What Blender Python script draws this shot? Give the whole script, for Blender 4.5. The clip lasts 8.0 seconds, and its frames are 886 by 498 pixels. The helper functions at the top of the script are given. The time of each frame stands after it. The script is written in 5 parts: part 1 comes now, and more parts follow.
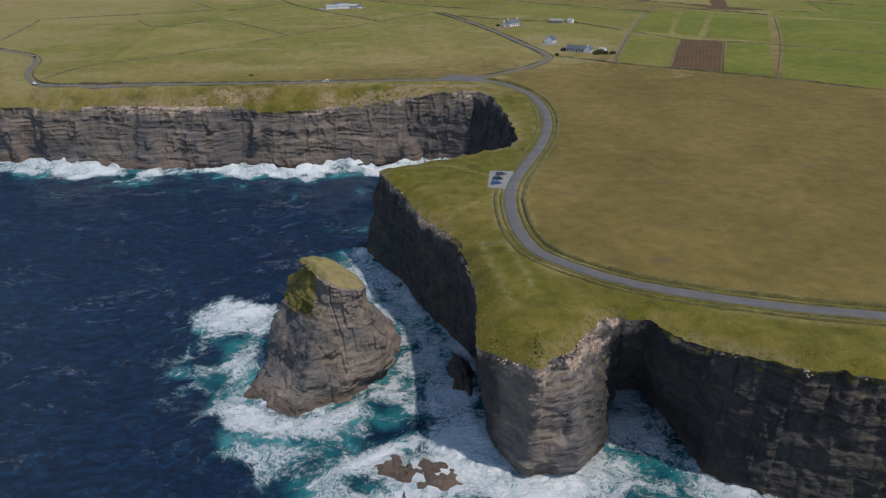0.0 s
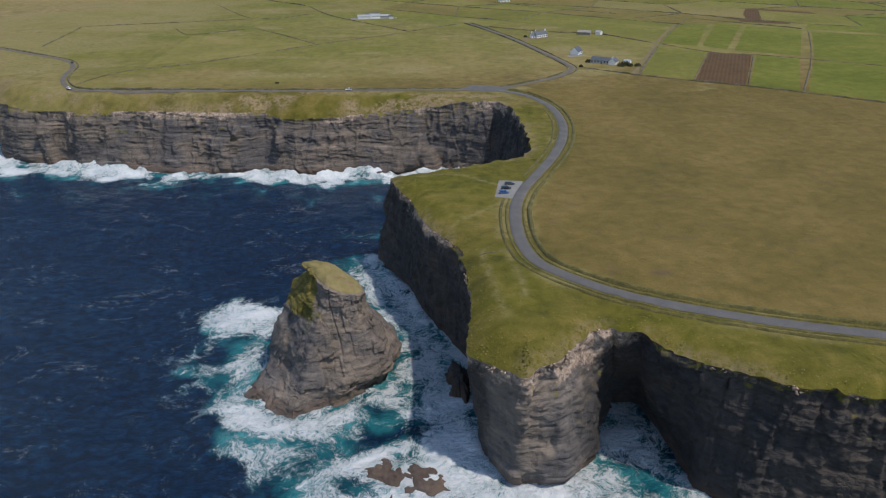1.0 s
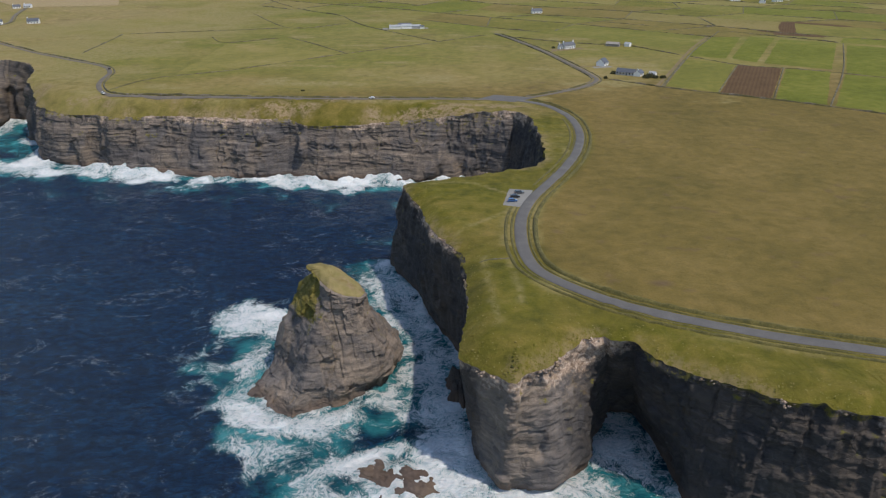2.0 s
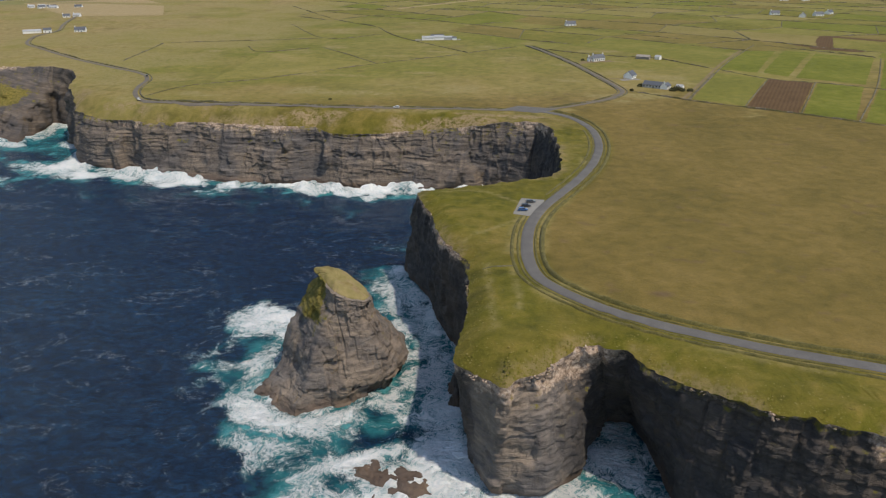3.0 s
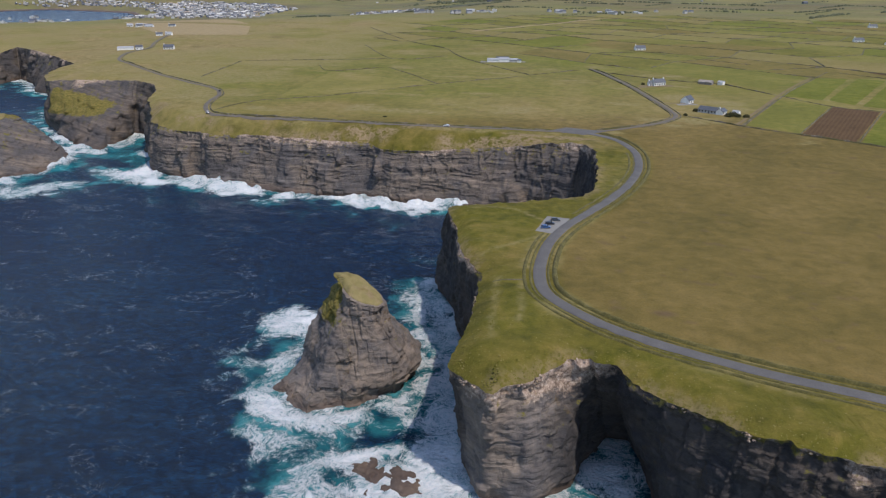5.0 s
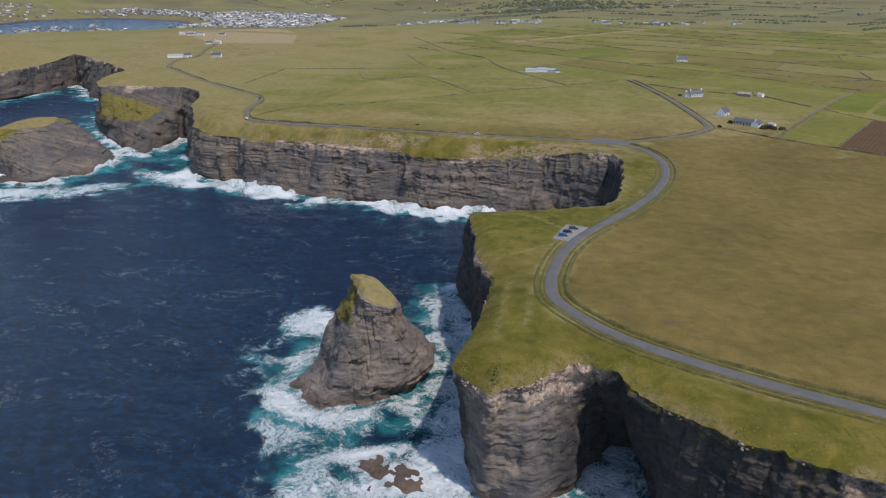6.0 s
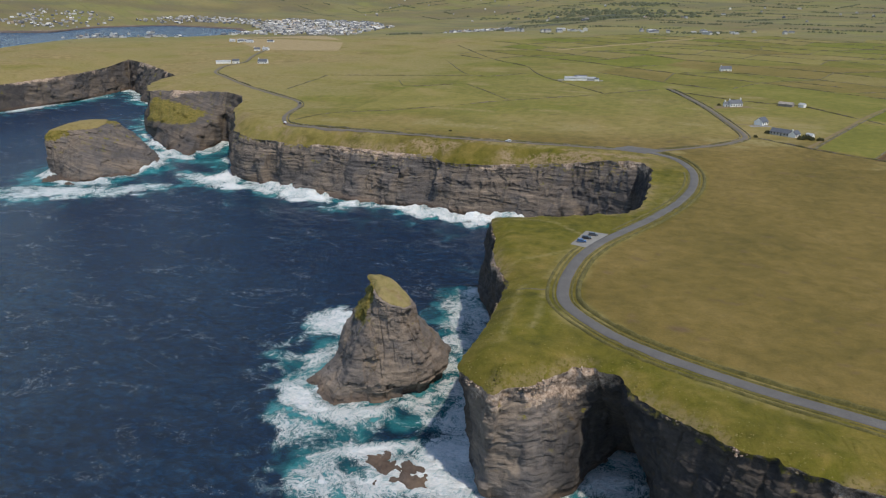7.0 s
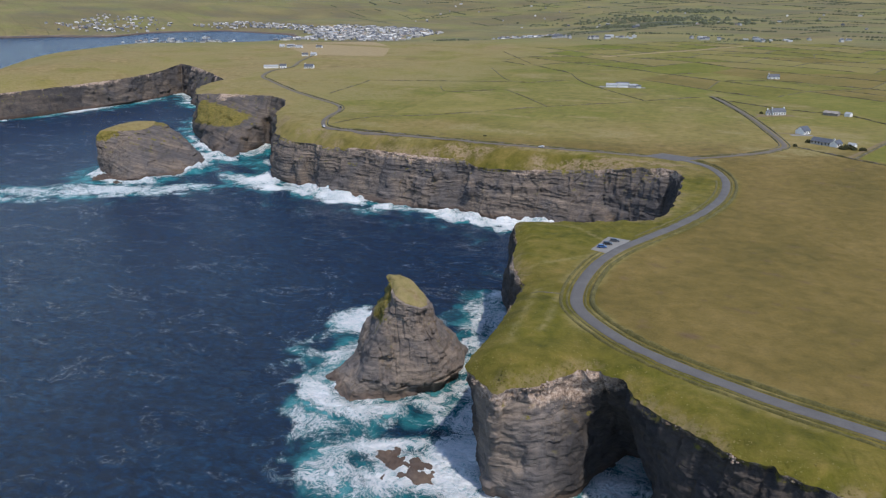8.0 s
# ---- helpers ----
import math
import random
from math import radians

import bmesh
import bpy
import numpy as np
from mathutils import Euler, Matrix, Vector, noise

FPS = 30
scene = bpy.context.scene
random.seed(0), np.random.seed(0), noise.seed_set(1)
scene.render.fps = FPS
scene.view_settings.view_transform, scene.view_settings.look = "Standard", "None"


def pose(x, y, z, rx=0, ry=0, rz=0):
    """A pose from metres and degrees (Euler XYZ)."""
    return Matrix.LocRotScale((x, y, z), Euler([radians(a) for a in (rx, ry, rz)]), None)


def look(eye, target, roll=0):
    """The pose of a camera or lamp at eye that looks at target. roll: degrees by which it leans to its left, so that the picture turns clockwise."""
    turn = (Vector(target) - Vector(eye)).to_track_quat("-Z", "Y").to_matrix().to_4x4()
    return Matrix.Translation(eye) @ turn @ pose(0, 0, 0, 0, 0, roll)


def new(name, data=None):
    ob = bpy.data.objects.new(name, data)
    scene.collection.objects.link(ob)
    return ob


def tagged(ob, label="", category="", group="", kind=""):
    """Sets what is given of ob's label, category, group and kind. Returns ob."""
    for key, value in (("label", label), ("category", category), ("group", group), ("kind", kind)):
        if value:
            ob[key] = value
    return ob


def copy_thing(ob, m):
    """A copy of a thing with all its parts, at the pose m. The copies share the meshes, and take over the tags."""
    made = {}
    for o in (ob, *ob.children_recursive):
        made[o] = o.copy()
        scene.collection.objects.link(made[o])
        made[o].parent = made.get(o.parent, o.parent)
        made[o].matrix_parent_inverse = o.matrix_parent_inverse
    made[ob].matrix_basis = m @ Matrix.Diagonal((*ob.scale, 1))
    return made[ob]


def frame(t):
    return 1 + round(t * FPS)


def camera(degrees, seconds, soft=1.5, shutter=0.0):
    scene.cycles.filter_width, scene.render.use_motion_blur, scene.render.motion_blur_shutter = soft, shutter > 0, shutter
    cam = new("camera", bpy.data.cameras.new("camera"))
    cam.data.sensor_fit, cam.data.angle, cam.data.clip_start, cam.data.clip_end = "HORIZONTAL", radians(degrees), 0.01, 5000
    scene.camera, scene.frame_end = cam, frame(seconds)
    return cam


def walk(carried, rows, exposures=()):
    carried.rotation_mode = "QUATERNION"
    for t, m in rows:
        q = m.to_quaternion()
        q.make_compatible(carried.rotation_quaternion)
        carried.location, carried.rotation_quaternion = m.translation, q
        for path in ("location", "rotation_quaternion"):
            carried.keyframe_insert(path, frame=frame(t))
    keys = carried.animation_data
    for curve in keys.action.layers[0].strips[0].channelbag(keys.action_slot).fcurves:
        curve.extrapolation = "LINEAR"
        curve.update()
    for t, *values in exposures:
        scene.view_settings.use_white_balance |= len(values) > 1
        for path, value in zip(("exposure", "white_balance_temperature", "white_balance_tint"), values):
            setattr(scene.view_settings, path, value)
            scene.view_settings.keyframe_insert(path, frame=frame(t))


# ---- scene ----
cam = camera(61.92, 8.0, soft=1.2)
# seconds, x, y, z, yaw, pitch, roll
ROWS = [
    (0, 0.00, 0.00, 149.90, -0.00, -25.04, -0.57),
    (0.5, 6.12, -0.97, 149.94, 1.58, -24.62, -0.54),
    (1, 12.27, -2.04, 150.07, 3.06, -24.26, -0.49),
    (1.5, 18.41, -3.30, 150.06, 4.58, -23.88, -0.46),
    (3, 36.58, -7.40, 149.95, 9.32, -22.60, -0.32),
    (3.5, 42.67, -8.70, 149.96, 10.88, -22.17, -0.31),
    (4, 48.73, -10.16, 150.02, 12.43, -21.75, -0.25),
    (4.5, 54.89, -11.35, 150.12, 14.02, -21.35, -0.20),
    (6, 73.70, -14.27, 150.29, 19.41, -20.21, -0.14),
    (6.5, 80.02, -14.85, 150.26, 21.26, -19.91, -0.14),
    (7, 86.39, -15.18, 150.18, 23.15, -19.61, -0.12),
    (7.5, 92.72, -15.17, 150.23, 25.10, -19.37, -0.15),
    (8, 98.92, -14.66, 150.21, 27.03, -19.15, -0.12),
]
walk(cam, [(t, pose(x, y, z, 90 + pitch, 0, yaw) @ pose(0, 0, 0, 0, 0, roll)) for t, x, y, z, yaw, pitch, roll in ROWS],
     exposures=[(0.0, 0.15, 6500, 12), (1.5, 0.25, 6500, 12), (2.8, 0.36, 7350, 11), (3.1, 0.36, 7350, 11), (3.5, 0.32, 7120, 13), (4.0, 0.37, 6470, 17),
                (4.5, 0.34, 6480, 16), (6.0, 0.31, 6480, 14), (7.0, 0.32, 6880, 10), (7.5, 0.36, 6800, 11), (8.0, 0.39, 6370, 14)])

# ---- light ----
SUN_DIR = Vector((0.89, -0.45, 0.0)).normalized() * math.cos(radians(61)) + Vector((0, 0, math.sin(radians(61))))
world = bpy.data.worlds.new("world")
scene.world = world
world.use_nodes = True
sky = world.node_tree.nodes.new("ShaderNodeTexSky")
sky.sky_type, sky.sun_disc = "NISHITA", False
sky.sun_elevation, sky.sun_rotation = radians(61), math.atan2(SUN_DIR.x, SUN_DIR.y)
sky.altitude, sky.air_density, sky.dust_density = 100, 1.0, 0.4
world.node_tree.links.new(sky.outputs[0], world.node_tree.nodes["Background"].inputs[0])
world.node_tree.nodes["Background"].inputs[1].default_value = 0.145
sun = new("sun", bpy.data.lights.new("sun", "SUN"))
sun.data.energy, sun.data.angle, sun.data.color = 2.8, radians(1.5), (1.0, 0.94, 0.84)
sun.matrix_world = look(SUN_DIR * 300, (0, 0, 0))


# ---- number tools ----
def hash3(i, j, k, seed):
    h = (i * 374761393 + j * 668265263 + k * 2147483647 + seed * 974634777) & 0xFFFFFFFF
    h = ((h ^ (h >> 13)) * 1274126177) & 0xFFFFFFFF
    h = ((h ^ (h >> 16)) * 2246822519) & 0xFFFFFFFF
    return ((h ^ (h >> 15)) & 0xFFFFFF) / 8388607.5 - 1.0


def vnoise(x, y, z=0.0, seed=0):
    """Smooth value noise from -1 to 1 on arrays."""
    x, y, z = np.broadcast_arrays(np.asarray(x, float), np.asarray(y, float), np.asarray(z, float))
    i, j, k = (np.floor(a).astype(np.int64) for a in (x, y, z))
    u, v, w = x - i, y - j, z - k
    u, v, w = (a * a * (3 - 2 * a) for a in (u, v, w))
    out = 0.0
    for di in (0, 1):
        for dj in (0, 1):
            for dk in (0, 1):
                weight = (u if di else 1 - u) * (v if dj else 1 - v) * (w if dk else 1 - w)
                out = out + weight * hash3(i + di, j + dj, k + dk, seed)
    return out


def fnoise(x, y, z=0.0, seed=0, octaves=4):
    out, size = 0.0, 1.0
    for n in range(octaves):
        f = 2.03 ** n
        out = out + size * vnoise(np.asarray(x) * f, np.asarray(y) * f, np.asarray(z) * f, seed + n)
        size *= 0.5
    return out


def smooth(t):
    t = np.clip(t, 0, 1)
    return t * t * (3 - 2 * t)


def catmull(points, step, angular=0.0):
    """Points along a smooth curve through the given ones, about step apart (measured on the first two columns)."""
    p = np.asarray(points, float)
    p = np.vstack([2 * p[0] - p[1], p, 2 * p[-1] - p[-2]])
    out = []
    for a, b, c, d in zip(p[:-3], p[1:-2], p[2:-1], p[3:]):
        n = max(2, int(np.linalg.norm(c[:2] - b[:2]) / step))
        t = np.linspace(0, 1, n, endpoint=False)[:, None]
        curve = 0.5 * (2 * b + (c - a) * t + (2 * a - 5 * b + 4 * c - d) * t ** 2 + (3 * b - a - 3 * c + d) * t ** 3)
        out.append(curve * (1 - angular) + (b + (c - b) * t) * angular)
    return np.vstack(out + [p[-2][None]])


def nearest(px, py, line):
    """Distance from each point to the samples of a line, and the nearest sample's index."""
    px, py = np.asarray(px, float).ravel(), np.asarray(py, float).ravel()
    best, index = np.empty(len(px)), np.empty(len(px), int)
    for a in range(0, len(px), 4000):
        d = (px[a:a + 4000, None] - line[None, :, 0]) ** 2 + (py[a:a + 4000, None] - line[None, :, 1]) ** 2
        index[a:a + 4000] = d.argmin(1)
        best[a:a + 4000] = np.sqrt(d.min(1))
    return best, index


def inside(px, py, polygon):
    px, py = np.asarray(px, float), np.asarray(py, float)
    hit = np.zeros(px.shape, bool)
    n = len(polygon)
    for a in range(n):
        (x0, y0), (x1, y1) = polygon[a][:2], polygon[(a + 1) % n][:2]
        if y0 == y1:
            continue
        cross = ((y0 > py) != (y1 > py)) & (px < (x1 - x0) * (py - y0) / (y1 - y0) + x0)
        hit ^= cross
    return hit


# ---- node tools ----
def material(name, rough=0.8):
    m = bpy.data.materials.new(name)
    m.use_nodes = True
    t = m.node_tree
    bsdf = t.nodes["Principled BSDF"]
    bsdf.inputs["Roughness"].default_value = rough
    return m, t, bsdf


def node(t, kind, **values):
    n = t.nodes.new(kind)
    for key, value in values.items():
        if key in n.inputs:
            n.inputs[key].default_value = value
    return n


def wire(t, a, b):
    t.links.new(a, b)


def coords(t, scale=(1, 1, 1), rot=(0, 0, 0)):
    g = t.nodes.new("ShaderNodeNewGeometry")
    m = t.nodes.new("ShaderNodeMapping")
    m.inputs["Scale"].default_value, m.inputs["Rotation"].default_value = scale, rot
    wire(t, g.outputs["Position"], m.inputs["Vector"])
    return m.outputs[0]


def noise_tex(t, vector, scale, detail=5.0, rough=0.55, distort=0.0):
    n = node(t, "ShaderNodeTexNoise", Scale=scale, Detail=detail, Roughness=rough, Distortion=distort)
    wire(t, vector, n.inputs["Vector"])
    return n.outputs[0]


def ramp(t, fac, stops, mode="LINEAR"):
    r = t.nodes.new("ShaderNodeValToRGB")
    r.color_ramp.interpolation = mode
    e = r.color_ramp.elements
    while len(e) < len(stops):
        e.new(0.5)
    for item, (p, c) in zip(e, stops):
        item.position = p
        item.color = (*c, 1) if len(c) == 3 else c
    wire(t, fac, r.inputs[0])
    return r.outputs[0]


def steps(t, fac, lo, hi):
    n = t.nodes.new("ShaderNodeMapRange")
    n.interpolation_type = "SMOOTHSTEP"
    n.inputs["From Min"].default_value, n.inputs["From Max"].default_value = lo, hi
    wire(t, fac, n.inputs["Value"])
    return n.outputs[0]


def mix(t, fac, a, b, mode="MIX"):
    n = t.nodes.new("ShaderNodeMix")
    n.data_type, n.blend_type = "RGBA", mode
    for slot, value in ((0, fac), (6, a), (7, b)):
        if isinstance(value, (int, float)):
            n.inputs[slot].default_value = value
        elif isinstance(value, tuple):
            n.inputs[slot].default_value = (*value, 1)
        else:
            wire(t, value, n.inputs[slot])
    return n.outputs[2]


def maths(t, op, a, b=0.0):
    n = t.nodes.new("ShaderNodeMath")
    n.operation = op
    for slot, value in ((0, a), (1, b)):
        if isinstance(value, (int, float)):
            n.inputs[slot].default_value = value
        else:
            wire(t, value, n.inputs[slot])
    return n.outputs[0]


def attribute(t, name):
    n = t.nodes.new("ShaderNodeAttribute")
    n.attribute_name = name
    return n.outputs["Fac"]


def bump(t, bsdf, height, distance, strength=1.0):
    n = t.nodes.new("ShaderNodeBump")
    n.inputs["Distance"].default_value, n.inputs["Strength"].default_value = distance, strength
    wire(t, height, n.inputs["Height"])
    wire(t, n.outputs[0], bsdf.inputs["Normal"])


def axis(t, which):
    g = t.nodes.new("ShaderNodeNewGeometry")
    s = t.nodes.new("ShaderNodeSeparateXYZ")
    wire(t, g.outputs["Position"], s.inputs[0])
    return s.outputs[which]


def up_facing(t):
    g = t.nodes.new("ShaderNodeNewGeometry")
    s = t.nodes.new("ShaderNodeSeparateXYZ")
    wire(t, g.outputs["Normal"], s.inputs[0])
    return s.outputs[2]


def plain(name, color, rough=0.7, metal=0.0, wear=0.25, size=2.0):
    """A paint or plain surface with light mottling and fine grain."""
    m, t, b = material(name, rough)
    v = coords(t)
    dark = tuple(c * (1 - wear) for c in color)
    n = noise_tex(t, v, size, 6, 0.65)
    wire(t, mix(t, steps(t, n, 0.3, 0.7), dark, color), b.inputs["Base Color"])
    b.inputs["Metallic"].default_value = metal
    bump(t, b, noise_tex(t, v, 18, 3), 0.01, 0.4)
    return m


# ---- materials ----
def grass_color(t, v):
    """Three kinds of grass: olive pasture, lush clifftop turf and bright hay fields, by the ground's own masks."""
    large = noise_tex(t, v, 0.018, 5, 0.6, 0.4)
    mid = noise_tex(t, v, 0.11, 6, 0.65, 0.3)
    fine = noise_tex(t, v, 1.1, 5, 0.7)
    olive = ramp(t, mix(t, 0.45, large, mid), [(0.35, (0.096, 0.077, 0.021)), (0.5, (0.134, 0.1, 0.028)), (0.65, (0.168, 0.122, 0.04))])
    lush = ramp(t, mix(t, 0.6, large, mid), [(0.37, (0.056, 0.058, 0.007)), (0.5, (0.1, 0.094, 0.012)), (0.64, (0.165, 0.13, 0.03))])
    hay = ramp(t, mix(t, 0.3, large, mid), [(0.3, (0.13, 0.122, 0.03)), (0.5, (0.178, 0.158, 0.043)), (0.7, (0.24, 0.19, 0.075))])
    c = mix(t, attribute(t, "lush"), olive, lush)
    c = mix(t, attribute(t, "hay"), c, hay)
    green = ramp(t, mix(t, 0.5, large, mid), [(0.32, (0.08, 0.098, 0.011)), (0.5, (0.114, 0.127, 0.016)), (0.68, (0.165, 0.16, 0.03))])
    c = mix(t, attribute(t, "green"), c, green)
    dry = ramp(t, mid, [(0.34, (0.16, 0.12, 0.048)), (0.5, (0.215, 0.163, 0.07)), (0.66, (0.275, 0.21, 0.1))])
    c = mix(t, maths(t, "MULTIPLY", attribute(t, "dry"), steps(t, noise_tex(t, v, 0.009, 6, 0.62, 0.6), 0.36, 0.6)), c, dry)
    speck = mix(t, 0.6, ramp(t, fine, [(0.3, (0.6, 0.6, 0.58)), (0.55, (1, 1, 1)), (0.75, (1.25, 1.22, 1.1))]), ramp(t, noise_tex(t, coords(t), 0.22, 9, 0.66, 0.3), [(0.3, (0.75, 0.77, 0.75)), (0.5, (1, 1, 1)), (0.7, (1.18, 1.12, 1.08))]))
    return mix(t, 1.0, c, speck, "MULTIPLY"), fine, mid


def make_ground():
    m, t, b = material("turf", 0.95)
    v = coords(t)
    c, fine, mid = grass_color(t, v)
    # far patchwork of fields
    f = coords(t, (1, 1, 1), (0, 0, radians(28)))
    warp = t.nodes.new("ShaderNodeVectorMath")
    warp.operation = "MULTIPLY_ADD"
    n = node(t, "ShaderNodeTexNoise", Scale=0.004, Detail=2.0)
    wire(t, f, n.inputs["Vector"])
    wire(t, n.outputs[1], warp.inputs[0])
    warp.inputs[1].default_value = (60, 60, 0)
    wire(t, f, warp.inputs[2])
    br = node(t, "ShaderNodeTexBrick", Scale=1.0)
    br.inputs["Brick Width"].default_value, br.inputs["Row Height"].default_value = 130, 70
    br.inputs["Mortar Size"].default_value, br.inputs["Mortar Smooth"].default_value = 2.6, 0.5
    br.inputs["Color1"].default_value, br.inputs["Color2"].default_value = (0.0, 0.0, 0.0, 1), (1, 1, 1, 1)
    br.inputs["Mortar"].default_value = (0.5, 0.5, 0.5, 1)
    wire(t, warp.outputs[0], br.inputs["Vector"])
    fields = ramp(t, br.outputs[0], [(0.0, (0.15, 0.145, 0.055)), (0.25, (0.125, 0.15, 0.045)), (0.45, (0.18, 0.15, 0.075)), (0.65, (0.12, 0.135, 0.045)), (0.85, (0.17, 0.16, 0.085)), (1.0, (0.1, 0.11, 0.045))])
    fields = mix(t, br.outputs[1], fields, (0.07, 0.07, 0.035))
    fields = mix(t, 0.35, fields, ramp(t, mid, [(0.3, (0.13, 0.125, 0.045)), (0.7, (0.23, 0.215, 0.085))]))
    c = mix(t, maths(t, "MULTIPLY", attribute(t, "far"), 0.75), c, fields)
    wood = noise_tex(t, coords(t, (1, 1.8, 1), (0, 0, radians(20))), 0.0028, 7, 0.65, 0.8)
    c = mix(t, maths(t, "MULTIPLY", steps(t, wood, 0.47, 0.6), maths(t, "MULTIPLY", attribute(t, "moor"), 0.6)), c, (0.1, 0.1, 0.065))
    heath = noise_tex(t, coords(t, (1, 1.6, 1), (0, 0, radians(15))), 0.0018, 7, 0.62, 0.5)
    c = mix(t, maths(t, "MULTIPLY", steps(t, heath, 0.44, 0.58), maths(t, "MULTIPLY", attribute(t, "moor"), 0.5)), c, ramp(t, mid, [(0.3, (0.095, 0.075, 0.042)), (0.7, (0.15, 0.115, 0.07))]))
    c = mix(t, attribute(t, "wood"), c, (0.045, 0.06, 0.05))
    soil = ramp(t, noise_tex(t, v, 0.6, 6), [(0.3, (0.17, 0.125, 0.065)), (0.7, (0.26, 0.195, 0.115))])
    c = mix(t, maths(t, "MULTIPLY", attribute(t, "bare"), steps(t, noise_tex(t, v, 0.3, 6, 0.7), 0.38, 0.55)), c, soil)
    plough = ramp(t, noise_tex(t, v, 0.5, 5), [(0.3, (0.09, 0.06, 0.03)), (0.7, (0.13, 0.09, 0.05))])
    c = mix(t, attribute(t, "plough"), c, plough)
    worn = ramp(t, noise_tex(t, v, 0.4, 5), [(0.3, (0.16, 0.14, 0.05)), (0.7, (0.25, 0.2, 0.09))])
    c = mix(t, maths(t, "MULTIPLY", attribute(t, "worn"), steps(t, noise_tex(t, v, 0.25, 5), 0.3, 0.55)), c, worn)
    wire(t, c, b.inputs["Base Color"])
    b.inputs["Specular IOR Level"].default_value = 0.15
    h = maths(t, "ADD", maths(t, "MULTIPLY", mid, 2.0), fine)
    bump(t, b, h, 0.35, 0.8)
    return m


def make_rock():
    m, t, b = material("layered_rock", 0.9)
    v = coords(t)
    warp = noise_tex(t, v, 0.03, 2)
    z = axis(t, 2)
    layer = maths(t, "ADD", maths(t, "ADD", z, attribute(t, "dip")), maths(t, "MULTIPLY", warp, 4.0))
    comb = t.nodes.new("ShaderNodeCombineXYZ")
    wire(t, layer, comb.inputs[2])
    g = t.nodes.new("ShaderNodeNewGeometry")
    s = t.nodes.new("ShaderNodeSeparateXYZ")
    wire(t, g.outputs["Position"], s.inputs[0])
    for a in (0, 1):
        wire(t, maths(t, "MULTIPLY", s.outputs[a], 0.035), comb.inputs[a])
    bands = noise_tex(t, comb.outputs[0], 0.55, 6, 0.72)
    thin = noise_tex(t, comb.outputs[0], 2.6, 4, 0.7)
    patch = noise_tex(t, v, 0.05, 5, 0.6, 0.6)
    c = ramp(t, bands, [(0.3, (0.092, 0.083, 0.077)), (0.44, (0.142, 0.126, 0.114)), (0.55, (0.2, 0.175, 0.154)), (0.72, (0.3, 0.26, 0.222))])
    mottle = ramp(t, noise_tex(t, v, 0.14, 8, 0.66, 0.8), [(0.34, (0.105, 0.094, 0.087)), (0.5, (0.163, 0.143, 0.127)), (0.66, (0.235, 0.204, 0.176))])
    c = mix(t, attribute(t, "beds"), mottle, c)
    c = mix(t, steps(t, patch, 0.38, 0.62), mix(t, 1.0, c, (0.72, 0.74, 0.8), "MULTIPLY"), mix(t, 1.0, c, (1.14, 1.05, 0.96), "MULTIPLY"))
    c = mix(t, 0.34, c, ramp(t, thin, [(0.34, (0.5, 0.5, 0.5)), (0.46, (0.95, 0.95, 0.95)), (0.7, (1.2, 1.17, 1.1))]), "MULTIPLY")
    # upright joints and bedding planes
    blocks = node(t, "ShaderNodeTexVoronoi", Scale=0.2, Randomness=1.0)
    blocks.feature = "DISTANCE_TO_EDGE"
    shift = t.nodes.new("ShaderNodeVectorMath")
    shift.operation = "MULTIPLY_ADD"
    wob = node(t, "ShaderNodeTexNoise", Scale=0.4, Detail=5.0)
    wire(t, v, wob.inputs["Vector"])
    wire(t, wob.outputs[1], shift.inputs[0])
    shift.inputs[1].default_value = (2.4, 2.4, 1.4)
    wire(t, coords(t, (0.7, 0.7, 1.9)), shift.inputs[2])
    wire(t, shift.outputs[0], blocks.inputs["Vector"])
    crack = steps(t, blocks.outputs[0], 0.0, 0.05)
    c = mix(t, maths(t, "MULTIPLY", maths(t, "SUBTRACT", 1.0, crack), maths(t, "MULTIPLY", steps(t, patch, 0.45, 0.65), 0.22)), c, (0.06, 0.056, 0.053))
    stain = noise_tex(t, coords(t, (1, 1, 0.25)), 0.3, 6, 0.7)
    c = mix(t, steps(t, stain, 0.56, 0.7), c, mix(t, 0.55, c, (0.05, 0.045, 0.045)))
    ochre = maths(t, "MULTIPLY", steps(t, noise_tex(t, v, 0.11, 6, 0.7, 1.0), 0.6, 0.7), 0.5)
    c = mix(t, ochre, c, (0.2, 0.13, 0.05))
    tone = node(t, "ShaderNodeTexVoronoi", Scale=0.5)
    wire(t, shift.outputs[0], tone.inputs["Vector"])
    sep = t.nodes.new("ShaderNodeSeparateColor")
    wire(t, tone.outputs["Color"], sep.inputs[0])
    c = mix(t, 0.55, c, ramp(t, sep.outputs[0], [(0.0, (0.78, 0.78, 0.8)), (0.4, (0.97, 0.97, 0.97)), (1.0, (1.2, 1.17, 1.12))]), "MULTIPLY")
    # darker multiply: painted shade on the near cliffs, rock tone on the others
    c = mix(t, attribute(t, "shade_tone"), c, mix(t, 1.0, c, (0.3, 0.31, 0.33), "MULTIPLY"))
    seam = maths(t, "ABSOLUTE", maths(t, "SUBTRACT", noise_tex(t, comb.outputs[0], 1.1, 5, 0.6), 0.5))
    c = mix(t, maths(t, "MULTIPLY", steps(t, seam, 0.022, 0.0), maths(t, "MULTIPLY", steps(t, noise_tex(t, v, 0.12, 4), 0.4, 0.6), 0.3)), c, (0.05, 0.047, 0.045))
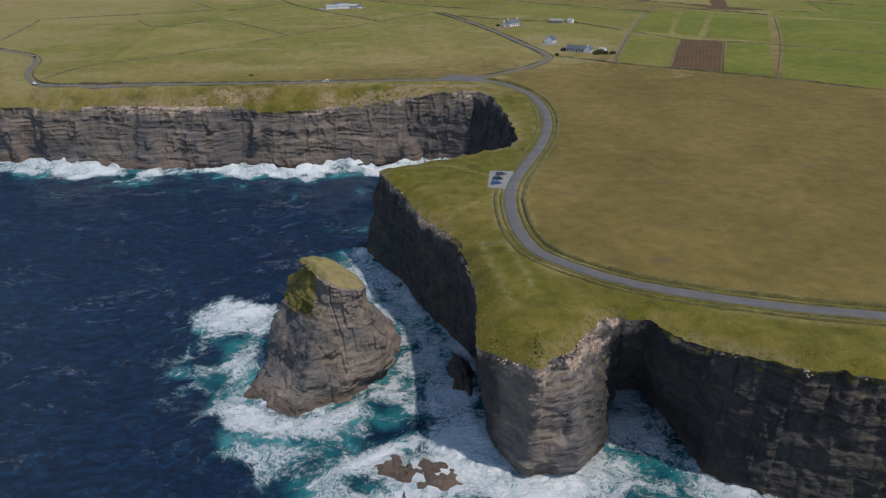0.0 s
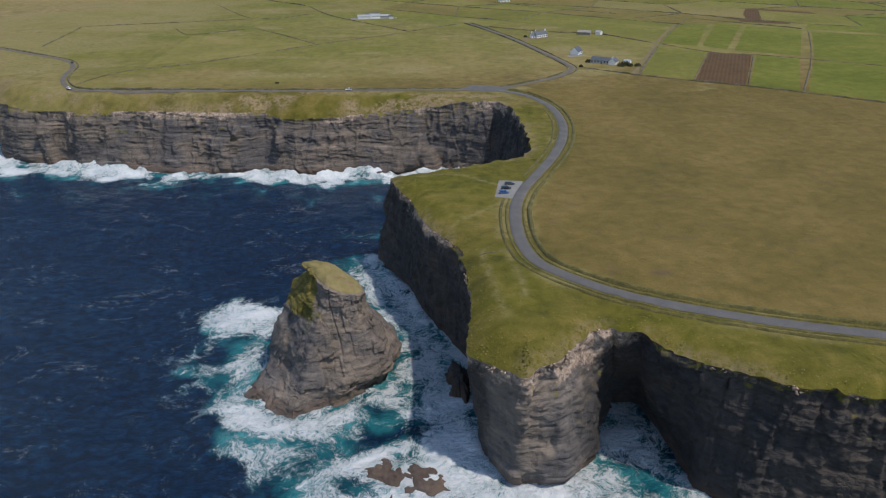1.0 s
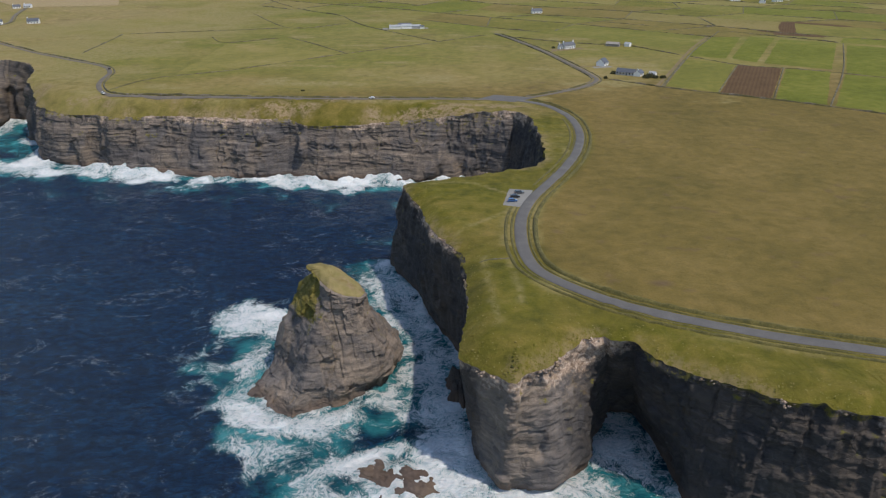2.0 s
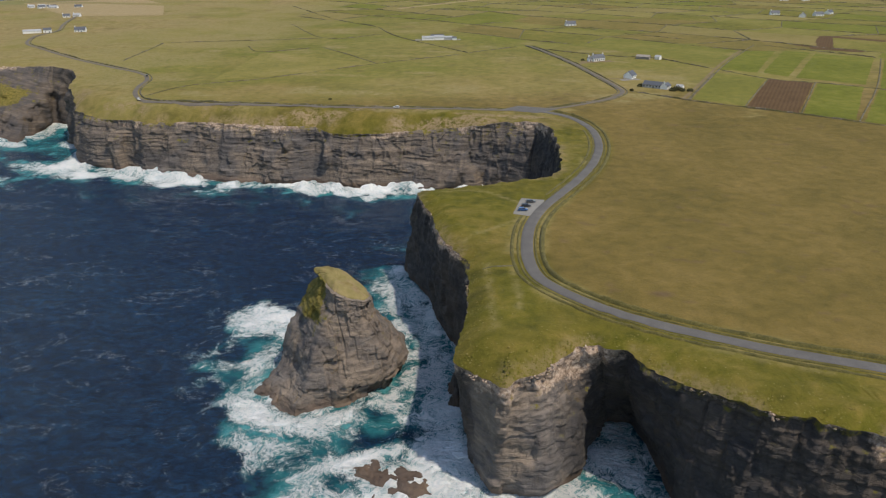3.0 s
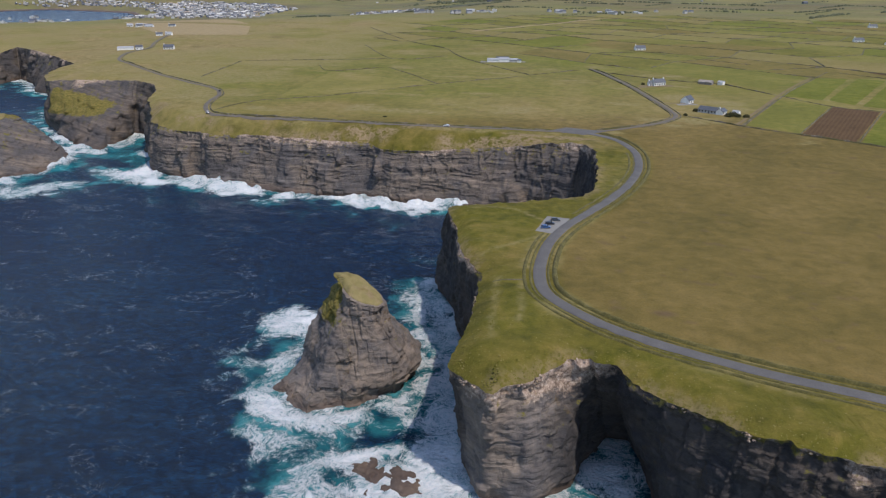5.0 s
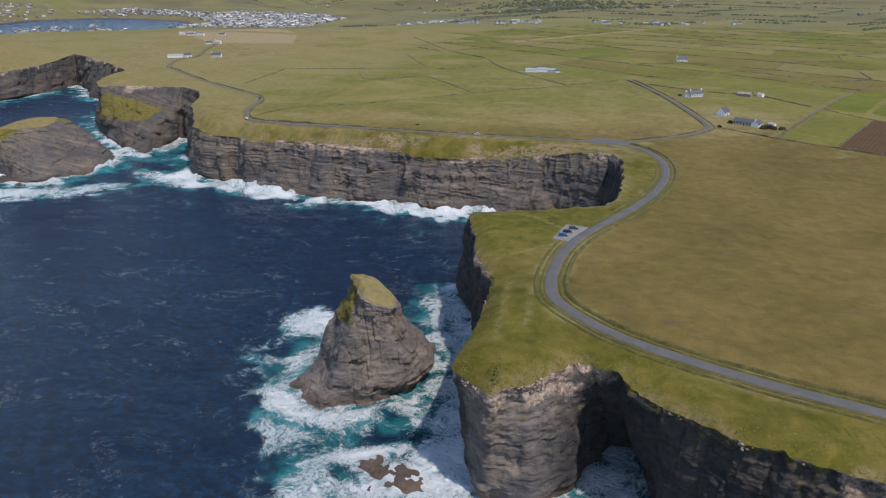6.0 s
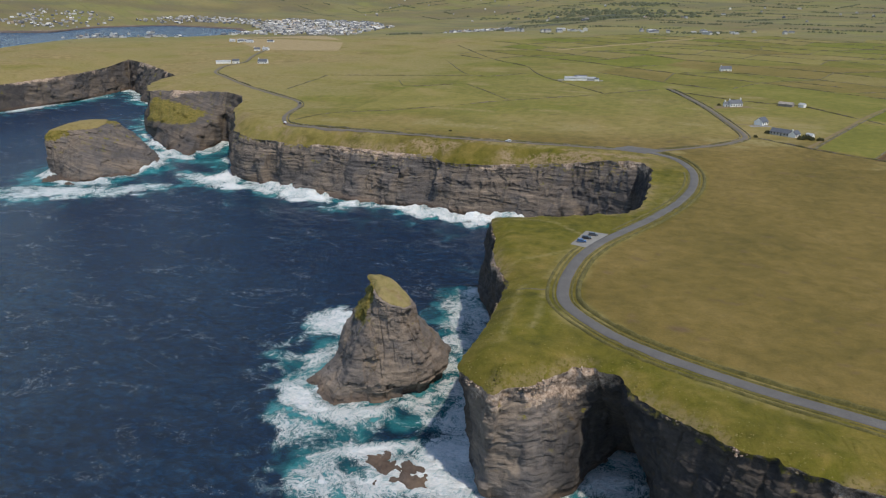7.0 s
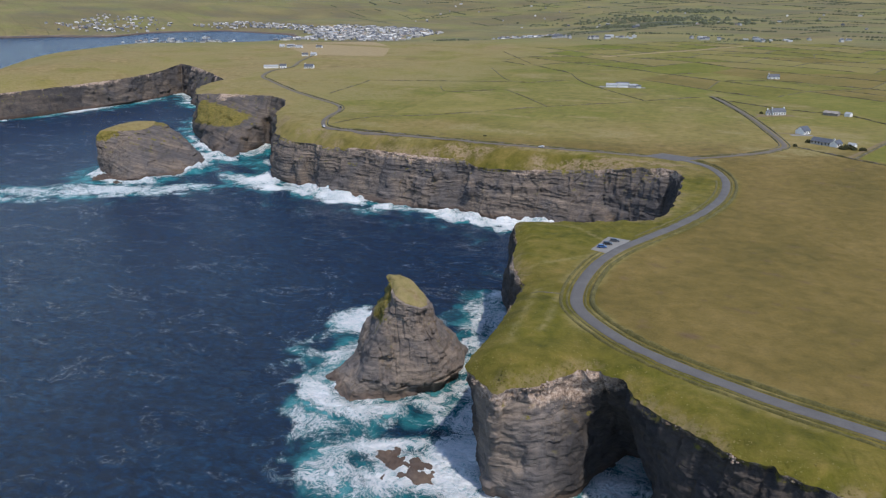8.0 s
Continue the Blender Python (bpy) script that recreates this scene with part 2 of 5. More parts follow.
    # loose pale stone and earth at the brow
    pale = steps(t, maths(t, "ADD", attribute(t, "brow"), maths(t, "MULTIPLY", maths(t, "SUBTRACT", noise_tex(t, v, 0.16, 6, 0.7), 0.5), 0.6)), 0.86, 0.97)
    c = mix(t, maths(t, "MULTIPLY", pale, 0.85), c, ramp(t, noise_tex(t, v, 0.8, 6, 0.7), [(0.36, (0.17, 0.115, 0.08)), (0.5, (0.38, 0.28, 0.21)), (0.64, (0.6, 0.48, 0.385))]))
    # rust and weed towards the tide line
    low = steps(t, maths(t, "ADD", z, maths(t, "MULTIPLY", noise_tex(t, v, 0.2, 4), -5.0)), 2.4, -0.3)
    c = mix(t, low, c, mix(t, 0.45, c, (0.1, 0.06, 0.038)))
    # lichen and turf on ledges near the top
    lichen = maths(t, "MULTIPLY", steps(t, noise_tex(t, v, 0.16, 6, 0.7), 0.56, 0.66), steps(t, up_facing(t), 0.25, 0.6))
    c = mix(t, maths(t, "MULTIPLY", lichen, steps(t, z, 12, 26)), c, (0.13, 0.115, 0.02))
    turf = maths(t, "ADD", attribute(t, "turf"), maths(t, "MULTIPLY", maths(t, "SUBTRACT", noise_tex(t, v, 0.28, 6, 0.7), 0.5), 1.5))
    c = mix(t, maths(t, "MULTIPLY", steps(t, turf, 0.42, 0.6), steps(t, attribute(t, "turf"), 0.02, 0.1)), c, ramp(t, noise_tex(t, v, 0.5, 6), [(0.3, (0.08, 0.075, 0.014)), (0.5, (0.14, 0.115, 0.025)), (0.7, (0.21, 0.16, 0.05))]))
    wire(t, c, b.inputs["Base Color"])
    b.inputs["Specular IOR Level"].default_value = 0.25
    h = maths(t, "ADD", maths(t, "MULTIPLY", thin, 0.4), noise_tex(t, v, 0.7, 8, 0.72))
    bump(t, b, maths(t, "ADD", maths(t, "ADD", h, maths(t, "MULTIPLY", bands, 0.6)), maths(t, "ADD", maths(t, "MULTIPLY", crack, 0.35), maths(t, "MULTIPLY", sep.outputs[0], 0.4))), 0.8, 0.6)
    return m


def make_sea():
    m, t, b = material("sea_water", 0.12)
    v = coords(t)
    turn = coords(t, (1, 1, 1), (0, 0, radians(-25)))
    long_v = coords(t, (0.62, 1.0, 1), (0, 0, radians(-25)))
    swell = noise_tex(t, long_v, 0.1, 4, 0.6, 0.3)
    chop = noise_tex(t, long_v, 0.34, 8, 0.68, 0.5)
    deep = ramp(t, noise_tex(t, turn, 0.012, 4), [(0.35, (0.0024, 0.017, 0.049)), (0.65, (0.0042, 0.025, 0.063))])
    deep = mix(t, 1.0, deep, ramp(t, chop, [(0.4, (0.58, 0.62, 0.68)), (0.5, (1.05, 1.05, 1.05)), (0.6, (1.95, 1.8, 1.65))]), "MULTIPLY")

    def swirl(size, reach, source):
        """The position carried round by eddies of one size."""
        w = t.nodes.new("ShaderNodeVectorMath")
        w.operation = "MULTIPLY_ADD"
        n = node(t, "ShaderNodeTexNoise", Scale=size, Detail=3.0, Roughness=0.55)
        wire(t, source, n.inputs["Vector"])
        wire(t, n.outputs[1], w.inputs[0])
        w.inputs[1].default_value = (reach, reach, 0)
        wire(t, source, w.inputs[2])
        return w.outputs[0]

    drawn = swirl(0.35, 2.4, swirl(0.06, 15.0, v))
    # how much air the water holds, torn into patches of every size
    torn = mix(t, 0.35, noise_tex(t, drawn, 0.075, 10, 0.66, 0.4), noise_tex(t, drawn, 0.42, 8, 0.7, 0.6))
    amount = attribute(t, "foam")
    here = steps(t, amount, 0.02, 0.22)
    air = maths(t, "ADD", amount, maths(t, "MULTIPLY", maths(t, "MULTIPLY", maths(t, "SUBTRACT", torn, 0.5), 5.2), here))
    teal_n = noise_tex(t, drawn, 0.06, 7, 0.62)
    teal = maths(t, "ADD", attribute(t, "teal"), maths(t, "MULTIPLY", maths(t, "SUBTRACT", teal_n, 0.5), maths(t, "MULTIPLY", steps(t, attribute(t, "teal"), 0.05, 0.3), 1.5)))
    c = mix(t, steps(t, teal, 0.3, 0.95), deep, ramp(t, teal_n, [(0.34, (0.005, 0.07, 0.098)), (0.47, (0.01, 0.14, 0.17)), (0.57, (0.03, 0.23, 0.26)), (0.7, (0.13, 0.42, 0.45))]))
    c = mix(t, maths(t, "MULTIPLY", steps(t, air, 0.15, 1.0), 0.9), c, ramp(t, noise_tex(t, drawn, 0.22, 9, 0.7), [(0.34, (0.03, 0.22, 0.27)), (0.48, (0.13, 0.42, 0.46)), (0.58, (0.3, 0.58, 0.61)), (0.68, (0.6, 0.78, 0.79))]))
    # threads of foam that thicken as the air grows, then close into sheets
    webs = []
    for size, power in ((0.2, 0.9), (0.55, 0.95), (1.3, 0.9)):
        thread = maths(t, "ABSOLUTE", maths(t, "SUBTRACT", noise_tex(t, drawn, size, 5, 0.62), 0.5))
        width = maths(t, "ADD", 0.012, maths(t, "MULTIPLY", steps(t, air, 0.1, 1.3), 0.062))
        webs.append(maths(t, "MULTIPLY", steps(t, maths(t, "DIVIDE", thread, width), 1.0, 0.25), power))
    web = maths(t, "MAXIMUM", maths(t, "MAXIMUM", webs[0], webs[1]), webs[2])
    lace = maths(t, "MULTIPLY", maths(t, "MULTIPLY", steps(t, air, 0.12, 0.62), here), web)
    solid = maths(t, "MULTIPLY", maths(t, "MULTIPLY", steps(t, air, 0.92, 1.5), here), 0.96)
    wisps = maths(t, "MULTIPLY", maths(t, "MULTIPLY", maths(t, "MAXIMUM", webs[1], webs[2]), steps(t, noise_tex(t, long_v, 0.05, 9, 0.74, 1.2), 0.53, 0.66)), maths(t, "MULTIPLY", steps(t, noise_tex(t, v, 0.35, 6, 0.75), 0.42, 0.64), 0.75))
    cover = maths(t, "MAXIMUM", maths(t, "MAXIMUM", solid, lace), wisps)
    froth = mix(t, 0.5, noise_tex(t, drawn, 0.28, 9, 0.74), noise_tex(t, drawn, 1.3, 7, 0.75, 0.8))
    white = ramp(t, froth, [(0.34, (0.48, 0.62, 0.66)), (0.44, (0.78, 0.84, 0.86)), (0.54, (0.95, 0.96, 0.96))])
    wire(t, mix(t, cover, c, white), b.inputs["Base Color"])
    rough = t.nodes.new("ShaderNodeMapRange")
    wire(t, cover, rough.inputs["Value"])
    rough.inputs["To Min"].default_value, rough.inputs["To Max"].default_value = 0.25, 0.9
    wire(t, rough.outputs[0], b.inputs["Roughness"])
    b.inputs["IOR"].default_value = 1.33
    b.inputs["Specular IOR Level"].default_value = 0.36
    h = maths(t, "ADD", maths(t, "MULTIPLY", swell, 2.0), maths(t, "ADD", maths(t, "MULTIPLY", chop, 1.9), maths(t, "MULTIPLY", cover, 0.35)))
    ripple = noise_tex(t, coords(t, (0.5, 1, 1), (0, 0, radians(-30))), 1.6, 6, 0.7, 0.4)
    bump(t, b, maths(t, "ADD", h, maths(t, "ADD", maths(t, "MULTIPLY", ripple, 0.5), maths(t, "MULTIPLY", froth, 0.25))), 1.9, 1.0)
    return m


def make_road(name, warm):
    m, t, b = material(name, 0.85)
    v = coords(t)
    big, small = noise_tex(t, v, 0.15, 5, 0.6), noise_tex(t, v, 2.5, 6, 0.7)
    c = ramp(t, mix(t, 0.5, big, small), [(0.3, (0.075, 0.072, 0.071)), (0.5, (0.102, 0.098, 0.094)), (0.7, (0.14, 0.133, 0.124))])
    wire(t, mix(t, 1.0, c, warm, "MULTIPLY"), b.inputs["Base Color"])
    b.inputs["Specular IOR Level"].default_value = 0.25
    bump(t, b, small, 0.03, 0.6)
    return m


TURF, ROCK, SEA, ROAD, OLD_ROAD = make_ground(), make_rock(), make_sea(), make_road("asphalt", (1, 1, 1)), make_road("worn_asphalt", (1.15, 1.05, 0.9))


def mesh_object(name, verts, faces, mat, parent=None, shade=True, attrs=None):
    me = bpy.data.meshes.new(name)
    verts = np.asarray(verts, np.float32)
    faces = np.asarray(faces, np.int32)
    me.vertices.add(len(verts))
    me.vertices.foreach_set("co", verts.ravel())
    k = faces.shape[1]
    me.loops.add(faces.size)
    me.loops.foreach_set("vertex_index", faces.ravel())
    me.polygons.add(len(faces))
    me.polygons.foreach_set("loop_start", np.arange(0, faces.size, k, dtype=np.int32))
    if shade:
        me.polygons.foreach_set("use_smooth", np.ones(len(faces), bool))
    me.materials.append(mat)
    for key, values in (attrs or {}).items():
        a = me.attributes.new(key, "FLOAT", "POINT")
        a.data.foreach_set("value", np.asarray(values, np.float32))
    me.update(calc_edges=True)
    me.validate()
    ob = new(name, me)
    if parent:
        ob.parent = parent
    return ob


def grid_faces(rows, cols, closed=False):
    r, c = np.meshgrid(np.arange(rows - 1), np.arange(cols if closed else cols - 1), indexing="ij")
    a, b = r * cols + c, r * cols + (c + 1) % cols
    return np.stack([a, b, b + cols, a + cols], -1).reshape(-1, 4)


# ---- the coast: top edge x, y, z and foot x, y ----
COAST_BEHIND = [(3400, -3300, 30, 3380, -3310), (1500, -900, 40, 1490, -910), (500, -120, 42, 494, -130)]
COAST_EAST = [
    (300, 40, 43, 294, 32), (210, 105, 43, 204, 96), (160, 134, 43, 154, 126),
    (124, 149, 42, 119, 142), (105, 153, 42, 99, 149), (89, 158, 42, 83, 157), (77, 165, 41.5, 74, 165), (66, 173, 41, 71, 184),
    (58, 181, 43, 66, 206), (50, 184, 41.5, 57, 206), (44, 183, 41, 50, 190), (40.5, 178, 40, 49, 177), (33, 168, 39, 37, 166),
    (24.8, 163.4, 38.3, 22.3, 165), (17.5, 169, 37.5, 16.8, 174)]
COAST_HEAD = [
    (10, 175, 37, 14.5, 181), (9, 186, 39, 14, 198), (9.5, 200, 41, 13, 213), (8.5, 214, 41, 10, 225), (6, 236, 42, 3, 240),
    (-3, 252, 42, -6, 257), (-10, 265, 42, -13, 274), (-17, 286, 42, -19, 289), (-24, 304, 42, -32, 308), (-28, 314, 42, -36, 317),
    (-20, 317, 43, -23, 323), (-5, 321, 44, -6, 328), (10, 329, 44, 9, 336), (32, 340, 44.5, 28, 348), (37, 350, 45, 31, 356),
    (37, 368, 45, 30, 372), (35.5, 400, 45, 27, 402), (31, 437, 45, 22, 430)]
COAST_BAY = [
    (21, 456, 45, 14, 444), (2, 460, 43, -2, 449), (-15, 459, 41, -15, 449), (-30, 462, 38, -32, 444), (-52, 464, 35.5, -51, 443),
    (-78, 456, 34, -82, 444), (-100, 455, 33, -103, 441), (-116, 457, 33, -118, 442), (-128, 464, 35, -127, 446), (-139, 460, 36, -147, 444),
    (-165, 463, 35, -168, 439), (-189, 464, 35, -190, 442), (-221, 467, 34.5, -217, 447), (-247, 463, 34, -249, 449), (-268, 469, 34, -262, 456),
    (-285, 470, 34, -281, 458), (-303, 475, 35, -305, 466), (-318, 484, 36, -316, 473), (-326, 497, 38, -322, 490)]
COAST_WEST = [
    (-340, 515, 42, -345, 515), (-357, 536, 45, -365, 540), (-362, 553, 47, -369, 557), (-388, 588, 48, -399, 586), (-410, 596, 49, -413, 582),
    (-425, 606, 48, -403, 545), (-450, 615, 46, -393, 508), (-480, 614, 45, -415, 516), (-505, 608, 45, -437, 529), (-522, 603, 44, -480, 560),
    (-551, 628, 44, -534, 604), (-575, 665, 44, -570, 655), (-600, 710, 43, -600, 705), (-594, 727, 43, -625, 745), (-690, 795, 44, -706, 772),
    (-750, 836, 44, -748, 820), (-829, 880, 43, -815, 862), (-814, 822, 37, -803, 812), (-800, 745, 35, -791, 740)]
COAST_FAR = [
    (-808, 674, 33, -800, 668), (-816, 612, 32, -804, 600), (-830, 566, 31, -820, 553), (-865, 508, 29, -862, 494), (-950, 480, 25, -960, 470),
    (-1080, 560, 20, -1090, 555), (-1090, 744, 20, -1097, 745), (-1170, 800, 18, -1180, 795), (-1295, 880, 16, -1305, 880), (-1395, 1144, 14, -1410, 1144),
    (-1580, 1413, 12, -1592, 1410), (-1695, 1636, 10, -1710, 1640)]
COAST_TOWN = [
    (-1650, 1760, 7, -1655, 1770), (-1520, 1850, 5, -1530, 1860), (-1500, 2080, 4, -1515, 2090), (-1725, 2320, 4, -1740, 2300), (-1975, 2389, 4, -1980, 2375),
    (-2178, 2440, 4, -2180, 2420), (-2330, 2205, 5, -2318, 2200), (-2229, 1920, 6, -2220, 1905), (-2418, 1832, 7, -2420, 1815), (-2539, 1698, 8, -2545, 1680),
    (-3300, 1300, 12, -3310, 1285), (-4450, 900, 15, -4455, 880)]


def ledges(bed, size, seed, sharp=0.3):
    """Stepped layers: each bed stands out by its own amount, with a sharp step between beds."""
    thick = bed / size
    k = np.floor(thick).astype(np.int64)
    zero = 0 * k
    edge = smooth((thick - k) / sharp)
    return hash3(k - 1, zero, zero, seed) * (1 - edge) + hash3(k, zero, zero, seed) * edge


def rock_relief(x, y, z, rough, blocky=1.0, bedded=0.0):
    """How far a rock face stands out: thin and thick beds, blocks, buttresses and narrow upright fissures."""
    slip = (0.7 * x + 0.71 * y) / 11 + 1.5 * vnoise(x / 15, y / 15, z / 20, 23)
    fault = np.floor(slip).astype(np.int64)
    bed = z + 1.0 * vnoise(x / 26, y / 26, 3, 21) + 0.15 * vnoise(x / 6, y / 6, z / 8, 22) + 0.035 * x + 1.1 * hash3(fault, fault * 0, fault * 0, 24)
    thin = ledges(bed, 0.85, 7, 0.16) * smooth(0.5 + 1.2 * vnoise(x / 9, y / 9, z / 6, 31))
    thick = ledges(bed + 0.8, 3.9, 8, 0.1) * (0.6 + 0.4 * vnoise(x / 13, y / 13, z / 9, 32))
    block = fnoise(x / 8, y / 8, z / 5, 41, 5)
    # blocks between upright joints, laid bed by bed
    bed_no = np.floor((bed + 0.8) / 1.95).astype(np.int64)
    along = (0.8 * x + 0.6 * y) / 2.6 + 5 * hash3(bed_no, bed_no * 0, bed_no * 0, 33)
    across = (0.6 * x - 0.8 * y) / 2.6 + 5 * hash3(bed_no, bed_no * 0 + 1, bed_no * 0, 33)
    joint = hash3(np.floor(along).astype(np.int64), np.floor(across).astype(np.int64), bed_no, 34)
    wide_no = np.floor((bed + 2.0) / 8.5).astype(np.int64)
    facet = hash3(np.floor((0.8 * x + 0.6 * y) / 6.5 + 7 * hash3(wide_no, wide_no * 0, wide_no * 0, 35)).astype(np.int64), np.floor((0.6 * x - 0.8 * y) / 6.5).astype(np.int64), wide_no, 36)
    seam = np.abs(fnoise(x / 10, y / 10, z / 60, 51, 3))
    fissure = -(1 - smooth(seam / 0.1)) * (0.6 + 0.4 * vnoise(x / 20, y / 20, z / 12, 52))
    buttress = fnoise(x / 30, y / 30, z / 80, 61, 2)
    crag = fnoise(x / 1.7, y / 1.7, z / 1.1, 45, 3)
    alcove = -smooth((fnoise(x / 17, y / 17, z / 16, 65, 3) - 0.3) / 0.35) * 5.5 * (1 - blocky)
    lumps = 1 - 0.3 * bedded
    return rough * (0.2 * crag + alcove * lumps + (0.09 + 0.3 * bedded) * thin + (0.22 + 0.4 * bedded) * thick + lumps * (0.7 * block + blocky * (0.3 * joint + 1.05 * facet)) + (1.3 + 0.7 * bedded) * fissure + (2.9 - blocky) * buttress)


def rows_between(points, first, last, step):
    p = np.asarray(first + points + last, float)
    line = catmull(p, step, 0.85)
    a = np.abs(line[:, :2] - p[len(first), :2]).sum(1).argmin() if first else 0
    b = np.abs(line[:, :2] - p[-1, :2]).sum(1).argmin() if not last else np.abs(line[:, :2] - p[len(first) + len(points), :2]).sum(1).argmin()
    return line[a:b + 1]


def cliff(points, before, after, step, rise, rough, blocky, hollow=0.0, bedded=0.0):
    """A cliff lofted from its foot to its top edge, with ledges, buttresses and cracks. Returns the grid of points, foot first."""
    line = rows_between(points, before, after, step)
    top, foot = line[:, :3].copy(), line[:, 3:5]
    top[:, 0] += rough * 1.1 * fnoise(line[:, 0] / 5, line[:, 1] / 5, 0, 11, 5)
    top[:, 1] += rough * 1.1 * fnoise(line[:, 0] / 5, line[:, 1] / 5, 5, 12, 5)
    top[:, 2] += rough * 0.5 * fnoise(line[:, 0] / 5, line[:, 1] / 5, 9, 13)
    d = np.gradient(0.5 * (top[:, :2] + foot), axis=0)
    kernel = np.ones(9) / 9
    d = np.stack([np.convolve(np.pad(d[:, a], 4, "edge"), kernel, "valid") for a in (0, 1)], 1)
    n = np.stack([-d[:, 1], d[:, 0]], 1)
    n = -n / np.maximum(np.linalg.norm(n, axis=1, keepdims=True), 1e-6)
    count = max(4, int(48 / rise))
    v = np.linspace(-0.08, 1, count)[:, None]
    z = v * top[None, :, 2]
    k = np.clip(v, 0, 1)
    x = foot[None, :, 0] * (1 - k) + top[None, :, 0] * k
    y = foot[None, :, 1] * (1 - k) + top[None, :, 1] * k
    out = rock_relief(x, y, z, rough, blocky, bedded)
    if hollow:
        out = out + hollow * fnoise(x / 21, y / 21, z / 130, 62, 2) * smooth((1.0 - v) / 0.3)
        out = out - 1.7 * hollow * smooth((fnoise(x / 13, y / 13, 0, 63, 2) - 0.35) / 0.25) * smooth((0.75 + 0.25 * vnoise(x / 9, y / 9, 0, 64) - v) / 0.3)
    out *= smooth((1.0 - v) / 0.05) * (0.35 + 0.65 * smooth(v / 0.1))
    out += rough * 1.2 * smooth((0.1 - v) / 0.2)
    x, y = x + n[None, :, 0] * out, y + n[None, :, 1] * out
    z = z + rough * 0.25 * vnoise(x / 2.5, y / 2.5, z / 2.5, 71) * smooth((1 - v) / 0.1)
    return np.stack([x, y, z], -1)


SECTIONS = [
    ("cliff_behind", COAST_BEHIND, [], COAST_EAST[:2], 12.0, 3.0, 1.0, "dark rock cliffs running on along the coast"),
    ("cliff_east", COAST_EAST, COAST_BEHIND[-2:], COAST_HEAD[:2], 0.42, 0.34, 1.0, "dark layered rock cliff with a sea cave below grassy brow"),
    ("cliff_headland", COAST_HEAD, COAST_EAST[-2:], COAST_BAY[:2], 0.6, 0.5, 0.9, "steep dark rock cliff of the grassy headland"),
    ("cliff_bay", COAST_BAY, COAST_HEAD[-2:], COAST_WEST[:2], 0.75, 0.55, 1.0, "long grey-brown layered cliff round the bay"),
    ("cliff_west", COAST_WEST, COAST_BAY[-2:], COAST_FAR[:2], 1.8, 1.2, 1.1, "grey rock cliffs with sloping slabs beyond the cove"),
    ("cliff_far", COAST_FAR, COAST_WEST[-2:], COAST_TOWN[:2], 5.0, 3.0, 1.0, "low dark cliffs along the distant coast"),
    ("shore_town", COAST_TOWN, COAST_FAR[-2:], [], 12.0, 3.0, 0.6, "low rocky shore of the distant town's bay")]
def ledge_turf(g):
    """Grass on the sloping slab beyond the cove and on the brow of the bay."""
    x, y, z = g[..., 0], g[..., 1], g[..., 2]
    slab = 0.9 * smooth((x + 520) / 12) * smooth((-418 - x) / 16) * smooth((z - 15 - 0.05 * (x + 500)) / 6) * smooth((41 - 0.1 * (x + 500) - z) / 5)
    brow = 0.35 * smooth((z - 27) / 5) * smooth((y - 450) / 5) * smooth((x + 330) / 20) * smooth((40 - x) / 20)
    return np.maximum(slab, brow)


rim, foot_line = [], []
for name, points, before, after, step, rise, rough, label in SECTIONS:
    # east and headland cliffs are darkened in colour to stand in for shade
    shade_tone = 0.88 if name in ("cliff_east", "cliff_headland") else dict(cliff_west=0.6, cliff_far=0.8).get(name, 0.36)
    grid = cliff(points, before, after, step, rise, rough, 0.8 if name in ("cliff_east", "cliff_headland") else dict(cliff_bay=0.7).get(name, 0.45), dict(cliff_bay=3.0, cliff_west=2.2).get(name, 0.0), 1.0 if name == "cliff_bay" else 0.0)
    if rim:
        grid[:, 0] = last_column[np.linspace(0, len(last_column) - 1, len(grid)).round().astype(int)]
    last_column = grid[:, -1]
    r, c = grid.shape[:2]
    up = np.repeat(np.linspace(-0.08, 1, r)[:, None], c, 1)
    # the worn corner of the headland has bare pale rock further down
    corner_d = np.hypot(grid[..., 0] - 43, grid[..., 1] - 180)
    worn_edge = smooth(0.2 + 1.4 * fnoise(grid[..., 0] / 24, grid[..., 1] / 24, 0, 66, 2))
    drape = 0.5 * smooth((up - 0.9) / 0.06) * (1 - worn_edge) * (1 - np.exp(-(corner_d / 15) ** 2)) if name in ("cliff_east", "cliff_headland", "cliff_bay") else 0 * up
    up = up + 0.14 * np.exp(-(corner_d / 11) ** 2) * (up > 0.6) - 0.12 * (1 - worn_edge) * (corner_d > 14)
    # shade put into the colour, left off the sunlit front of the headland
    shaded = shade_tone * (1 - smooth((48 - grid[..., 0]) / 10) * smooth((grid[..., 0] - 12) / 6) * smooth((200 - grid[..., 1]) / 10))
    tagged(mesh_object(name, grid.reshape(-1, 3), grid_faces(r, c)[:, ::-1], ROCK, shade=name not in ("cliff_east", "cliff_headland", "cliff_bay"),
                       attrs=dict(turf=np.maximum(ledge_turf(grid), drape).ravel(), brow=up.ravel(), shade_tone=shaded.ravel(), beds=np.full(up.size, dict(cliff_bay=1.0, cliff_west=0.8).get(name, 0.35)), dip=(0.3 if name == "cliff_west" else 0.0) * (0.65 * grid[..., 0] + 0.76 * grid[..., 1]).ravel())), label, "cliff", kind="structure")
    rim.append(grid[-1] if not rim else grid[-1][1:])
    foot_line.append(grid[max(1, int(r * 0.08))])
rim, foot_line = np.vstack(rim), np.vstack(foot_line)


